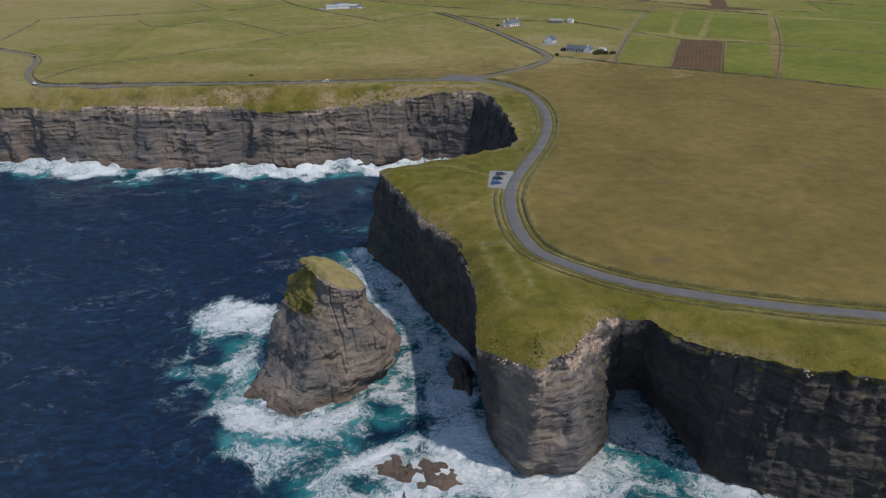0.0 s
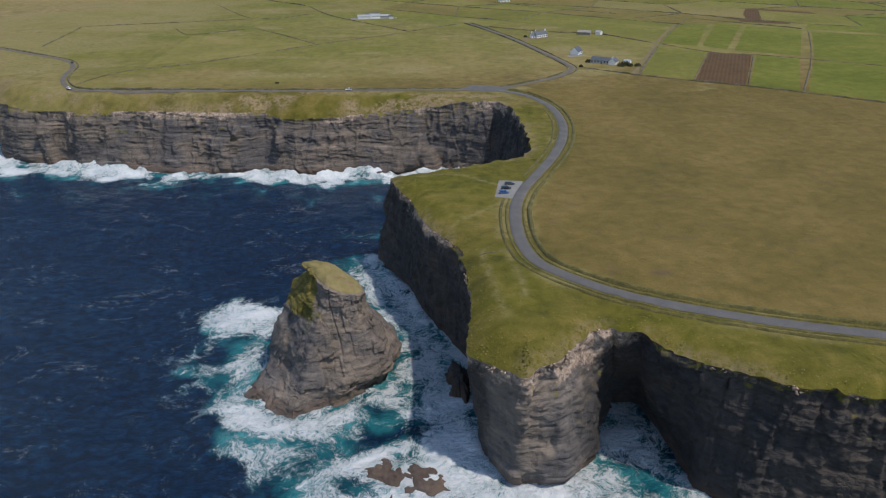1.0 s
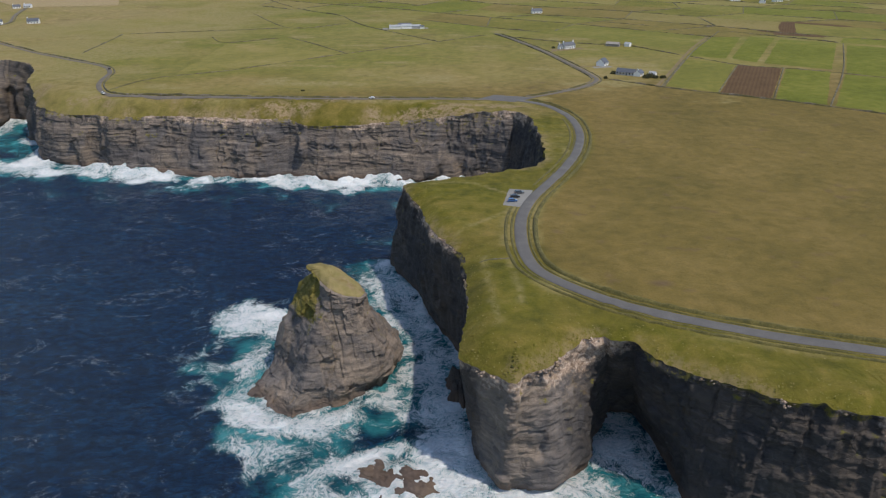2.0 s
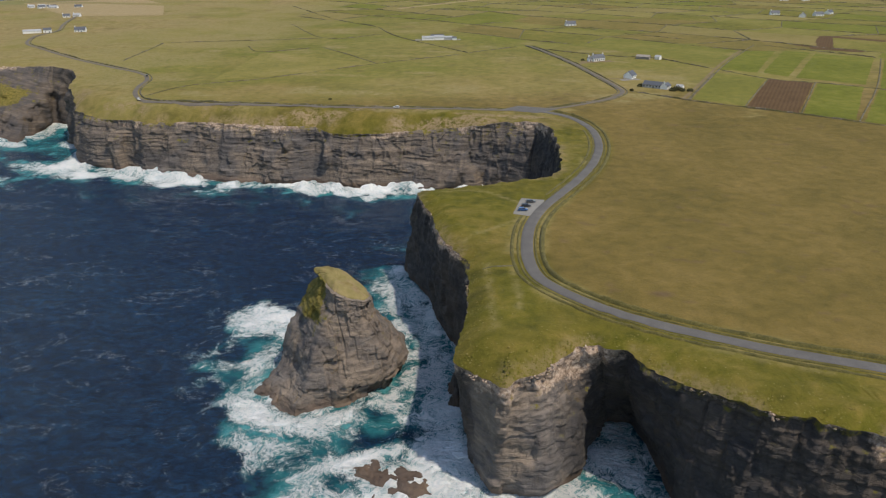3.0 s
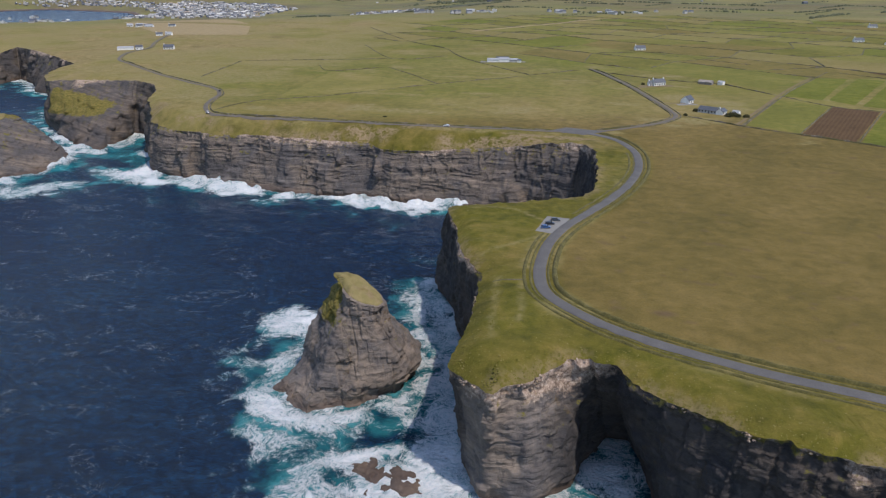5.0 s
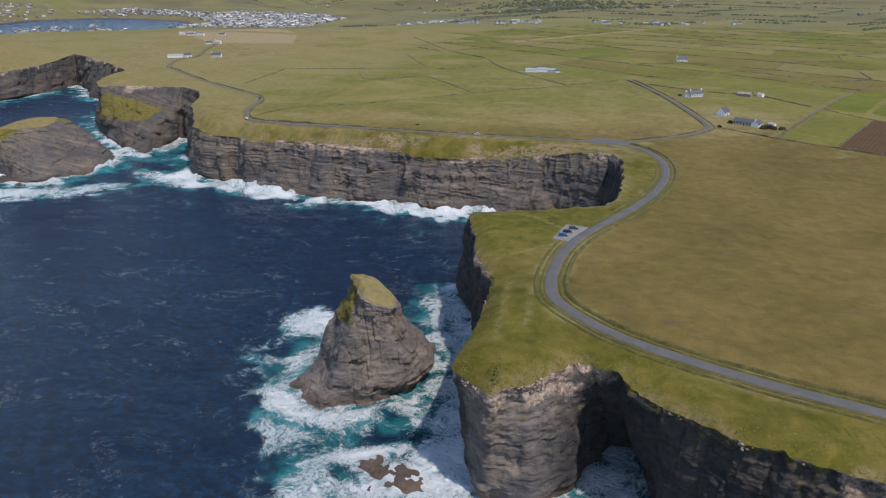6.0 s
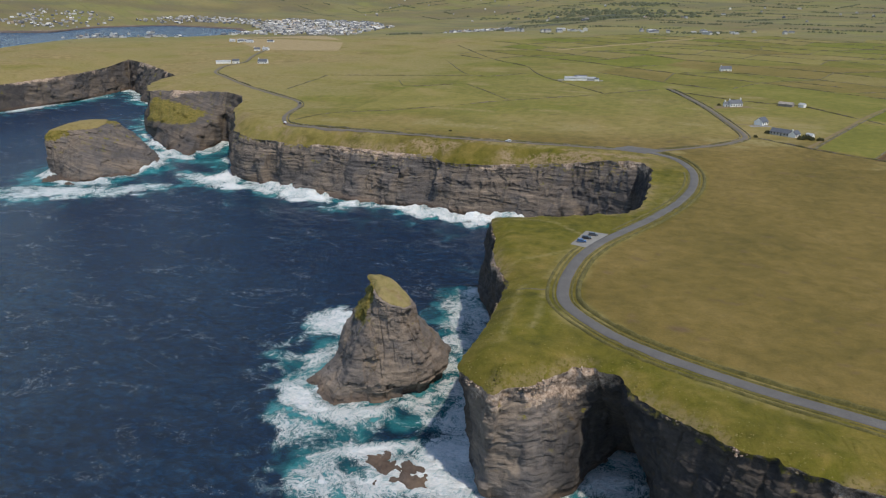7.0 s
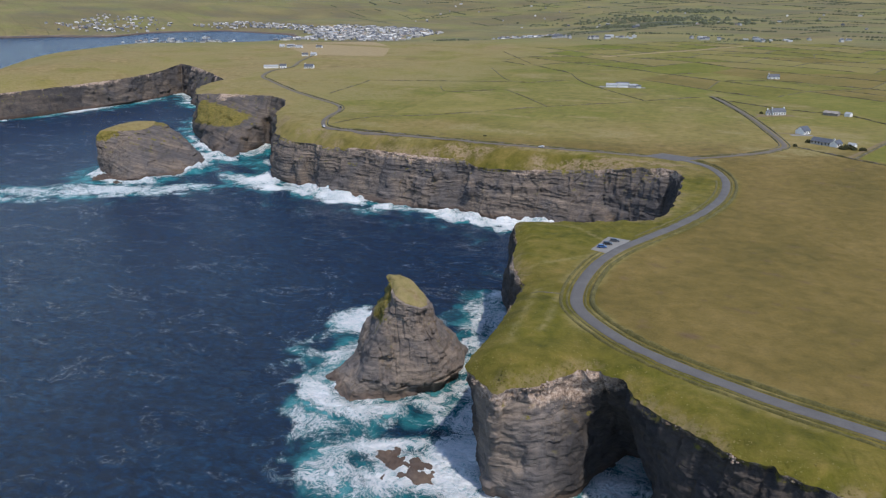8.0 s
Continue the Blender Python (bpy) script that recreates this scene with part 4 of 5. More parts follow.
STACK_MIDDLE_RINGS = [
    [(-55.5, 215, 18), (-49.5, 209, 18), (-43.3, 202.8, 18), (-32, 207, 18), (-22.5, 213, 17), (-20, 225, 16), (-26, 237, 16), (-41, 241, 18), (-56, 236.5, 18), (-59.3, 223, 18)],
    [(-50.5, 219.5, 28), (-46, 214, 28), (-40.8, 208, 28), (-34.5, 209.5, 28), (-28.5, 212.5, 27), (-26, 219, 26), (-30, 229, 27), (-41, 236, 28), (-54.5, 236.5, 29), (-54.8, 226, 28)],
    [(-45.5, 220.5, 35), (-41.5, 216, 35), (-37.3, 211.5, 34.5), (-33.5, 211.2, 33), (-29.2, 213.2, 32), (-27.4, 218, 32), (-31, 225, 33.5), (-39, 229.5, 35), (-48, 231.5, 35), (-49, 227, 36)]]
STACK_TOP_RINGS = [
    [(-42.5, 220, 39.3), (-40.3, 216.5, 38.6), (-37, 212.6, 37.4), (-32.8, 211.9, 35.6), (-28.2, 214.2, 34.4), (-27.2, 218, 34.3), (-31, 222.8, 35.8), (-37, 225.5, 39), (-42.5, 226.5, 40), (-44, 223.8, 40)],
    [(-44, 220.5, 40.8), (-41, 217, 39.8), (-37.2, 212.6, 39.2), (-32.4, 211.8, 37.2), (-27.8, 214.5, 35.6), (-27, 218.3, 35.4), (-30, 222.5, 36.8), (-37, 226, 40.4), (-42, 226.8, 41.8), (-47.6, 224.2, 42.2)]]
tower("sea_stack", STACK_FOOT_RINGS + STACK_MIDDLE_RINGS + STACK_TOP_RINGS, 460, 190, 0.95,
      lambda x, y, z: 0.85 * smooth((z - 22) / 8) * smooth((-41 - x + 0.1 * (z - 30)) / 3) * smooth((y - 201) / 5),
      (-1.5, 0.6, 1.2, 1.1, 0.3, 0.9, 42.5), "tall layered rock stack in white surf with yellow-green turf top", "sea stack")
ISLE_FOOT_RINGS = [
    [(-459, 410, -3), (-432, 403, -3), (-407, 402, -3), (-394, 436, -3), (-393, 472, -3), (-420, 503, -3), (-456, 517, -3), (-477, 482, -3), (-471, 440, -3)],
    [(-458, 414, 6), (-434, 408, 6), (-411, 408, 6), (-399, 438, 5), (-399, 470, 5), (-422, 500, 6), (-456, 514, 8), (-476, 482, 8), (-470, 441, 8)],
    [(-460.5, 415.5, 20), (-442, 419, 19), (-424, 420, 18), (-414, 442, 17), (-415, 465, 17), (-430, 490, 18), (-456, 507, 20), (-476, 482, 22), (-472, 445, 22)]]
ISLE_TOP_RINGS = [
    [(-462.5, 420.5, 32), (-452, 432, 30), (-440, 434, 29), (-433, 449, 28), (-434, 463, 28), (-442, 480, 29), (-458, 495, 31), (-474, 479, 33), (-473, 450, 33)],
    [(-463.5, 425, 36), (-455, 435, 35), (-450, 446, 34), (-446, 454, 33.5), (-447, 463, 33.5), (-452, 475, 34.5), (-461, 485, 36), (-472, 475, 37), (-473, 453, 37)]]
tower("sea_stack", ISLE_FOOT_RINGS + ISLE_TOP_RINGS, 300, 90, 1.0,
      lambda x, y, z: 0.75 * smooth((z - 24) / 7) * smooth((-446 - x) / 12),
      (-1, 0, 2.2, 0.6, 0.55, 0.6, 30), "broad grey rock island sloping to the sea with grassy crown", "rock island", 0.35)


def low_rock(x, y, ra, rb, top, turn, seed, label):
    """A low sea-washed rock: a rough dome reaching below the water."""
    u, a = np.meshgrid(np.linspace(0, 1, 40), np.linspace(0, 2 * math.pi, 110, endpoint=False), indexing="ij")
    px, py = ra * u * np.cos(a), rb * u * np.sin(a)
    c, s = math.cos(radians(turn)), math.sin(radians(turn))
    px, py = px * c - py * s, px * s + py * c
    wobble = 1 + 0.28 * fnoise(np.cos(a) * 1.6 + seed, np.sin(a) * 1.6, 0, 75, 3)
    px, py = px * wobble, py * wobble
    h = top * (1 - u ** 1.6) - 2.2 * u ** 3 + (0.6 + 0.26 * top) * fnoise(px / 2.8 + seed, py / 2.8, 0, 76, 5) + 0.4 * ledges(top * (1 - u) + 0.2 * px, 0.8, 77)
    ob = mesh_object("low_rock", np.stack([px, py, h], -1).reshape(-1, 3), grid_faces(40, 110, True), ROCK, shade=False, attrs=dict(shade_tone=np.full(px.size, 0.9 if top > 5 else 0.45)))
    ob.location = (x, y, 0)
    return tagged(ob, label, "rock", "low rocks in the surf")


low_rock(-9, 167, 17, 9.5, 1.4, -14, 1, "flat brown rock shelf washed by white surf")
low_rock(6, 214, 4.5, 13, 6.0, 14, 3, "dark boulder ridge at the foot of the headland")
low_rock(-438, 402, 11, 6, 4.5, 20, 4, "brown low rock in front of the rock island")
low_rock(-418, 398, 6, 4, 2.5, 0, 5, "brown low rock in front of the rock island")
low_rock(52, 199, 3.5, 4.5, 1.6, 20, 6, "dark wet boulder in the cave mouth")


# ---- banks and walls along roads and fields ----
def make_bank():
    m, t, b = material("rough_bank_grass", 0.95)
    v = coords(t)
    n = mix(t, 0.5, noise_tex(t, v, 0.3, 5, 0.65), noise_tex(t, v, 1.6, 6, 0.7))
    wire(t, ramp(t, n, [(0.34, (0.045, 0.042, 0.01)), (0.5, (0.085, 0.075, 0.017)), (0.68, (0.17, 0.14, 0.04))]), b.inputs["Base Color"])
    bump(t, b, noise_tex(t, v, 1.2, 6, 0.7), 0.5, 1.0)
    return m


def make_wall():
    m, t, b = material("field_wall_stone", 0.95)
    v = coords(t)
    cell = node(t, "ShaderNodeTexVoronoi", Scale=1.6)
    wire(t, v, cell.inputs["Vector"])
    stone = ramp(t, cell.outputs[0], [(0.1, (0.2, 0.17, 0.13)), (0.7, (0.08, 0.07, 0.05))])
    moss = steps(t, noise_tex(t, v, 0.2, 5, 0.7), 0.42, 0.56)
    wire(t, mix(t, moss, stone, (0.07, 0.065, 0.022)), b.inputs["Base Color"])
    bump(t, b, cell.outputs[0], 0.25, 1.0)
    return m


BANK, WALL = make_bank(), make_wall()


def ridge(name, line, width, height, mat, label, ragged=0.35, seed=0):
    w = width / 2
    offsets = np.array([-w, -0.62 * w, -0.25 * w, 0.25 * w, 0.62 * w, w])
    p = ribbon(line, offsets, [-0.15, 0, 0, 0, 0, -0.15])
    profile = np.array([0, 0.72, 1, 0.97, 0.66, 0])[:, None]
    tall = height * (0.8 + 0.5 * vnoise(p[..., 0] / 14, p[..., 1] / 14, 0, 112) + ragged * fnoise(p[..., 0] / 3.5 + seed, p[..., 1] / 3.5, 0, 111, 3))
    fade = smooth(np.arange(len(line)) / 5) * smooth((len(line) - 1 - np.arange(len(line))) / 5)
    p[..., 2] += profile * np.maximum(tall, 0.1) * fade[None]
    return tagged(mesh_object(name, p.reshape(-1, 3), grid_faces(6, len(line))[:, ::-1], mat, attrs=dict(lush=np.full(p[..., 0].size, 0.9)) if mat is TURF else None), label, "wall" if mat is WALL else "bank", kind="structure")


def beside(line, offset):
    d = np.gradient(line, axis=0)
    n = np.stack([-d[:, 1], d[:, 0]], 1) / np.maximum(np.linalg.norm(d, axis=1, keepdims=True), 1e-9)
    return line + n * offset


main_line = catmull(MAIN_ROAD, 1.2)
park = np.abs(main_line - np.array([27, 293])).sum(1).argmin()
corner = np.abs(main_line - np.array([54, 369])).sum(1).argmin()
for offset, width, height in ((3.4, 1.1, 0.3), (5.6, 1.5, 0.55)):
    ridge("roadside_bank", beside(main_line[20:park - 8], offset), width, height, BANK, "low rough grass bank on the seaward side of road", seed=offset)
    ridge("roadside_bank", beside(main_line[park + 14:corner + 60], offset - 0.4), width, height * 0.6, BANK, "low rough grass bank on the seaward side of road", seed=offset)
for offset, width, height in ((-3.2, 1.0, 0.35), (-5.6, 2.1, 0.9)):
    ridge("roadside_bank", beside(main_line[20:-8], offset), width, height, BANK, "rough grass bank between road and pasture", seed=offset)
bay_line, farm_line = catmull(BAY_ROAD, 2.0), catmull(FARM_ROAD, 2.0)
ridge("field_wall", beside(bay_line[8:], -3.6), 1.3, 1.0, WALL, "dark dry-stone wall beside the bay road")
ridge("field_wall", beside(farm_line[4:], 3.4), 1.2, 0.9, WALL, "dark dry-stone wall beside the farm road")
ridge("field_wall", beside(farm_line[22:], -3.4), 1.2, 0.8, WALL, "dark dry-stone wall beside the farm road")
WEST_WALLS = [
    [(-216, 755), (-131, 654)], [(-298, 757), (-266, 716), (-217, 750)], [(-204, 952), (-156, 855), (-56, 729)], [(-434, 1272), (-300, 1060), (-204, 952)],
    [(-332, 982), (-236, 831), (-180, 876)], [(-268, 496), (-250, 537), (-206, 570), (-170, 611), (-131, 655), (-96, 690), (-63, 724)]]
EAST_WALLS = [
    [(85, 556), (123, 528), (161, 509), (218, 480), (270, 447), (380, 390)], [(228, 607), (188, 495)], [(323, 743), (270, 600), (219, 482)], [(196, 618), (156, 510)],
    [(124, 530), (137, 572), (183, 707), (231, 830)], [(14, 768), (56, 737), (87, 720), (120, 711), (162, 658)], [(162, 658), (196, 618), (229, 606), (264, 590), (340, 545)],
    [(-60, 729), (-10, 790)], [(23, 997), (100, 920), (177, 855)], [(127, 172), (128, 163), (126, 152)], [(123, 532), (158, 640)],
    [(-236, 831), (-320, 800), (-400, 770)], [(-400, 770), (-372, 640)], [(231, 830), (300, 770), (323, 743)], [(10, 227), (23, 231)]]
for n, points in enumerate(WEST_WALLS + EAST_WALLS):
    ridge("field_wall", catmull(points, 2.0), 1.1 if n % 2 else 1.3, 0.6 + 0.1 * (n % 4), WALL, "low overgrown dry-stone wall between the fields", 0.5, n)
for n in range(9):
    x = 98 + 3.6 * n + 1.4 * math.sin(5 * n)
    ridge("cultivation_ridge", catmull([(x, 173 - 0.22 * (x - 98)), (x + 1.6 + math.sin(3 * n), 167 + math.sin(7 * n) - 0.3 * (x - 98))], 0.8), 1.7, 0.3, TURF, "old cultivation ridge in the clifftop grass", 0.4, n)


# ---- bare and tan fields, car park, yards ----
def sheet(name, corners, mat, lift, label, category, cell=4.0, attrs=None):
    """A field or yard laid close over the ground, with a slightly uneven edge."""
    a, b, c, d = (np.array(p, float) for p in corners)
    n, m = (max(3, int(np.linalg.norm(q - p) / cell)) for p, q in ((a, b), (a, d)))
    u, v = np.meshgrid(np.linspace(0, 1, n), np.linspace(0, 1, m))
    p = (a * (1 - u[..., None]) + b * u[..., None]) * (1 - v[..., None]) + (d * (1 - u[..., None]) + c * u[..., None]) * v[..., None]
    edge = (u == 0) | (u == 1) | (v == 0) | (v == 1)
    p = p + edge[..., None] * 0.12 * cell * np.stack([vnoise(p[..., 0], p[..., 1], 0, 121), vnoise(p[..., 0], p[..., 1], 0, 122)], -1)
    z = land_height(p[..., 0], p[..., 1]) + lift * np.where(edge, 0.3, 1)
    verts = np.concatenate([p, z[..., None]], -1).reshape(-1, 3)
    return tagged(mesh_object(name, verts, grid_faces(m, n), mat, attrs={k: np.full(len(verts), x) for k, x in (attrs or {}).items()}), label, category, kind="structure")


def earth(name, dark, light, furrow=0.0):
    m, t, b = material(name, 0.95)
    v = coords(t)
    n = mix(t, 0.5, noise_tex(t, v, 0.08, 5, 0.6), noise_tex(t, v, 0.9, 6, 0.7))
    c = ramp(t, n, [(0.32, dark), (0.68, light)])
    if furrow:
        w = node(t, "ShaderNodeTexWave", Scale=furrow, Distortion=1.5)
        wire(t, coords(t, (1, 1, 1), (0, 0, radians(18))), w.inputs["Vector"])
        c = mix(t, 0.5, c, ramp(t, w.outputs[1], [(0.2, (0.75, 0.75, 0.75)), (0.8, (1.1, 1.1, 1.1))]), "MULTIPLY")
    wire(t, c, b.inputs["Base Color"])
    b.inputs["Specular IOR Level"].default_value = 0.12
    bump(t, b, noise_tex(t, v, 0.9, 6, 0.7), 0.2, 0.8)
    return m


PLOUGHED = earth("ploughed_earth", (0.07, 0.042, 0.02), (0.11, 0.068, 0.034), 0.12)
STUBBLE = earth("tan_stubble", (0.23, 0.18, 0.09), (0.31, 0.24, 0.135), 0.03)
GRAVEL = earth("grey_gravel", (0.15, 0.147, 0.14), (0.24, 0.235, 0.22))
DIRT = earth("dirt_track", (0.13, 0.1, 0.055), (0.2, 0.155, 0.09))
sheet("ploughed_field", [(157, 509), (187, 497), (226, 605), (196, 617)], PLOUGHED, 0.25, "brown ploughed field between stone walls", "field")
sheet("ploughed_field", [(252, 815), (320, 783), (412, 900), (315, 925)], PLOUGHED, 0.3, "brown ploughed field beyond green pastures", "field", 10)
BRIGHT = dict(lush=0.2, hay=1.0, green=0.0)
GREEN = dict(lush=0.4, hay=0.4, green=0.9)
PALE_GREEN = dict(lush=0.3, hay=0.8, green=0.5)
for tone, corners in (
        (PALE_GREEN, [(126, 532), (158, 514), (193, 617), (160, 640)]), (GREEN, [(190, 497), (218, 485), (259, 595), (229, 604)]),
        (GREEN, [(222, 482), (274, 450), (345, 543), (266, 585)]), (GREEN, [(164, 657), (193, 645), (243, 790), (226, 812)]),
        (GREEN, [(198, 646), (214, 630), (270, 775), (250, 788)]), (GREEN, [(219, 627), (263, 604), (317, 742), (274, 770)]),
        (GREEN, [(268, 588), (345, 545), (420, 672), (322, 732)]), (PALE_GREEN, [(40, 806), (160, 690), (222, 826), (54, 870)]),
        (GREEN, [(322, 748), (420, 690), (490, 800), (378, 866)]), (BRIGHT, [(-262, 712), (-136, 652), (-175, 600), (-245, 560)])):
    sheet("pasture", corners, TURF, 0.2, "bright green grazed pasture between stone walls" if tone is GREEN else "pale green grazed pasture between stone walls", "field", 5, tone)
sheet("stubble_field", [(-978, 1304), (-666, 1260), (-571, 1082), (-702, 1045)], STUBBLE, 0.8, "pale tan stubble field outside the town", "field", 14)
sheet("stubble_field", [(-1250, 1600), (-880, 1500), (-690, 1300), (-970, 1330)], STUBBLE, 0.8, "pale tan stubble field outside the town", "field", 14)
sheet("stubble_field", [(-235, 1223), (-45, 1590), (-55, 1600), (-248, 1236)], STUBBLE, 0.8, "pale tan stubble strip across the fields", "field", 12)
sheet("car_park", [(18.5, 284), (27, 282), (31, 304), (20.5, 305)], GRAVEL, 0.13, "pale gravel lay-by beside the coast road", "car park", 1.5)
sheet("yard", [(92, 612), (80, 604), (82, 598), (97, 605)], GRAVEL, 0.18, "pale gravel yard before the grey-roofed house", "yard", 3)
sheet("yard", [(52, 676), (80, 690), (76, 698), (48, 690)], DIRT, 0.18, "pale dirt yard before the white house", "yard", 3)
sheet("yard", [(-130, 822), (-80, 832), (-82, 842), (-132, 836)], GRAVEL, 0.18, "pale concrete farmyard round the sheds", "yard", 4)
sheet("yard", [(-5, 486), (20, 479), (34, 492), (6, 499)], ROAD, 0.3, "widened asphalt at the road junction", "road", 3)


def track(points, width, label):
    line = catmull(points, 2.0)
    p = ribbon(line, [-width / 2, 0, width / 2], [0.08, 0.16, 0.08])
    tagged(mesh_object("dirt_track", p.reshape(-1, 3), grid_faces(3, len(line))[:, ::-1], DIRT), label, "track", kind="structure")


# the patchwork of fields inland: nodes of an uneven lattice, a field in each mesh of it, walls along its lines
fr = random.Random(21)
ALONG, ACROSS = Vector((0.83, -0.56)), Vector((0.56, 0.83))
nodes = {}
for i in range(-9, 8):
    for j in range(0, 16):
        p = Vector((150, 640)) + ALONG * (100 * i + 30 * (j % 2)) + ACROSS * 78 * j
        nodes[i, j] = (p.x + fr.uniform(-14, 14), p.y + fr.uniform(-12, 12))


def open_land(x, y):
    return y > 745 and x > -430 and not (-160 < x < -40 and 790 < y < 870) and not (x < 175 and y < 770) and math.hypot(x - 60, y) < 1750 and not (x < -180 and y < 1010)


FIELD_TONES = [dict(hay=0.7, green=0.45), dict(lush=0.4, hay=0.5, green=0.7), dict(lush=0.7, hay=0.4, green=0.3), dict(hay=0.35), dict(hay=0.6, worn=0.4), dict(lush=0.4, hay=0.9, green=0.3), dict(lush=0.5, hay=0.6, green=0.85), dict(hay=0.9, worn=0.2)]
for (i, j), a in nodes.items():
    corners = [nodes.get(k) for k in ((i, j), (i + 1, j), (i + 1, j + 1), (i, j + 1))]
    if None in corners or not all(open_land(*c) for c in corners):
        continue
    tone = dict(lush=0.0, worn=0.0, green=0.0)
    tone.update(fr.choice(FIELD_TONES))
    sheet("pasture", corners, TURF, 0.35, "grazed field inland between low stone walls", "field", 9, tone)
for axis_no, length in ((0, 17), (1, 16)):
    for k in range(16 if axis_no == 0 else 17):
        run = []
        for n in range(length):
            p = nodes.get((n - 9, k) if axis_no == 0 else (k - 9, n))
            if p and open_land(*p) and fr.random() > 0.08:
                run.append(p)
                continue
            if len(run) > 1:
                ridge("field_wall", catmull(run, 4.0, 1.0), 1.7, 0.9, WALL, "low overgrown dry-stone wall between inland fields", 0.5, k)
            run = []
        if len(run) > 1:
            ridge("field_wall", catmull(run, 4.0, 1.0), 1.7, 0.9, WALL, "low overgrown dry-stone wall between inland fields", 0.5, k)

track([(119, 531), (134, 574), (179, 707), (227, 830)], 2.4, "pale dirt lane between green fields")
track([(70, 606), (84, 607), (90, 609)], 3.0, "short dirt drive to the grey-roofed house")
track([(46, 664), (52, 680), (60, 688)], 3.0, "short dirt drive to the white house")

# ---- houses ----
RENDER_WHITE = plain("white_render", (0.78, 0.77, 0.73), 0.8, 0, 0.16, 0.6)
RENDER_GREY = plain("grey_render", (0.42, 0.41, 0.39), 0.85, 0, 0.25, 0.6)
SLATE = plain("slate_roof", (0.085, 0.095, 0.115), 0.6, 0, 0.35, 0.9)
SHEET_ROOF = plain("pale_sheet_roof", (0.42, 0.43, 0.44), 0.5, 0.2, 0.3, 0.5)
STONE = plain("rough_stone", (0.3, 0.27, 0.24), 0.9, 0, 0.45, 0.8)
TOWN_WHITE = plain("weathered_white_render", (0.52, 0.51, 0.48), 0.85, 0, 0.25, 0.3)
DARK_PAINT = plain("dark_door_paint", (0.05, 0.06, 0.08), 0.5)
GLASS, gt, gb = material("window_glass", 0.08)
gb.inputs["Base Color"].default_value = (0.02, 0.025, 0.03, 1)


def house(name, x, y, turn, length, depth, eaves, rise, walls, roof_mat, label, chimneys=2, windows=4, group="", category="house"):
    """A gabled house with its length along its own x: walls, two roof slopes, chimneys, windows and a door."""
    h = thing(name, x, y, turn, label, category, group)
    l, d = length / 2, depth / 2
    bm = bmesh.new()
    ends = []
    for sx in (-l, l):
        ends.append([bm.verts.new(p) for p in ((sx, -d, -0.6), (sx, d, -0.6), (sx, d, eaves), (sx, 0, eaves + rise), (sx, -d, eaves))])
    bm.faces.new(ends[0][::-1]), bm.faces.new(ends[1])
    for i in range(5):
        bm.faces.new([ends[0][i], ends[0][(i + 1) % 5], ends[1][(i + 1) % 5], ends[1][i]])
    bmesh.ops.recalc_face_normals(bm, faces=bm.faces[:])
    part("wall", bm, walls, h)
    slope = rise / d
    for s in (-1, 1):
        bm = bmesh.new()
        o, e = d + 0.35, 0.16
        q = [(-l - 0.2, 0, eaves + rise + 0.02), (l + 0.2, 0, eaves + rise + 0.02), (l + 0.2, s * o, eaves - 0.35 * slope + 0.02), (-l - 0.2, s * o, eaves - 0.35 * slope + 0.02)]
        lo = [bm.verts.new(p) for p in q]
        hi = [bm.verts.new((p[0], p[1], p[2] + e)) for p in q]
        bm.faces.new(lo[::-1]), bm.faces.new(hi)
        for i in range(4):
            bm.faces.new([lo[i], lo[(i + 1) % 4], hi[(i + 1) % 4], hi[i]])
        bmesh.ops.recalc_face_normals(bm, faces=bm.faces[:])
        part("roof", bm, roof_mat, h)
    for n in range(chimneys):
        cx = (-l + 0.5) if n == 0 else (l - 0.5)
        c = part("chimney", box(cx - 0.45, cx + 0.45, -0.4, 0.4, eaves + rise - 0.7, eaves + rise + 1.2, 0.04), walls, h)
        part("chimney_pot", box(cx - 0.15, cx + 0.15, -0.15, 0.15, eaves + rise + 1.2, eaves + rise + 1.6, 0.03), STONE, c)
    for s in (-1, 1) if windows else ():
        for n in range(windows):
            wx = -l + length * (n + 0.5) / windows
            if s < 0 and n == windows // 2:
                part("door", box(wx - 0.5, wx + 0.5, s * d - 0.04, s * d + 0.04, -0.1, 2.0, 0.02), DARK_PAINT, h)
                continue
            w = part("window", box(wx - 0.6, wx + 0.6, s * d - 0.05, s * d + 0.05, 0.9, min(eaves - 0.3, 2.2), 0.02), RENDER_GREY, h)
            part("pane", box(wx - 0.5, wx + 0.5, s * d - 0.07, s * d + 0.07, 1.0, min(eaves - 0.4, 2.1)), GLASS, w)
    return h


house("house", 65, 693, 36, 12, 6.2, 3.3, 2.6, RENDER_WHITE, SLATE, "white two-chimney farmhouse with slate roof by the lane", 2, 5)
house("outbuilding", 58, 689.5, 24, 3.2, 4.4, 2.7, 1.9, RENDER_WHITE, SLATE, "small white annexe beside the white farmhouse", 1, 1, category="outbuilding")
house("house", 88.5, 612, 62, 9, 7, 2.8, 3.0, RENDER_WHITE, SLATE, "white gabled house with dark grey slate roof", 0, 3)
house("house", 103, 573, -28, 14.5, 6.5, 2.5, 2.2, RENDER_GREY, SLATE, "long low grey bungalow with slate roof", 0, 6)
house("house", 111.5, 568.5, 62, 7.5, 5.2, 2.6, 2.0, RENDER_WHITE, SLATE, "white gabled wing beside the grey bungalow", 1, 2)
house("shed", 121.5, 566.5, -35, 5, 3.4, 2.5, 1.2, RENDER_WHITE, SHEET_ROOF, "small white shed behind dark shrubs", 0, 2, category="shed")
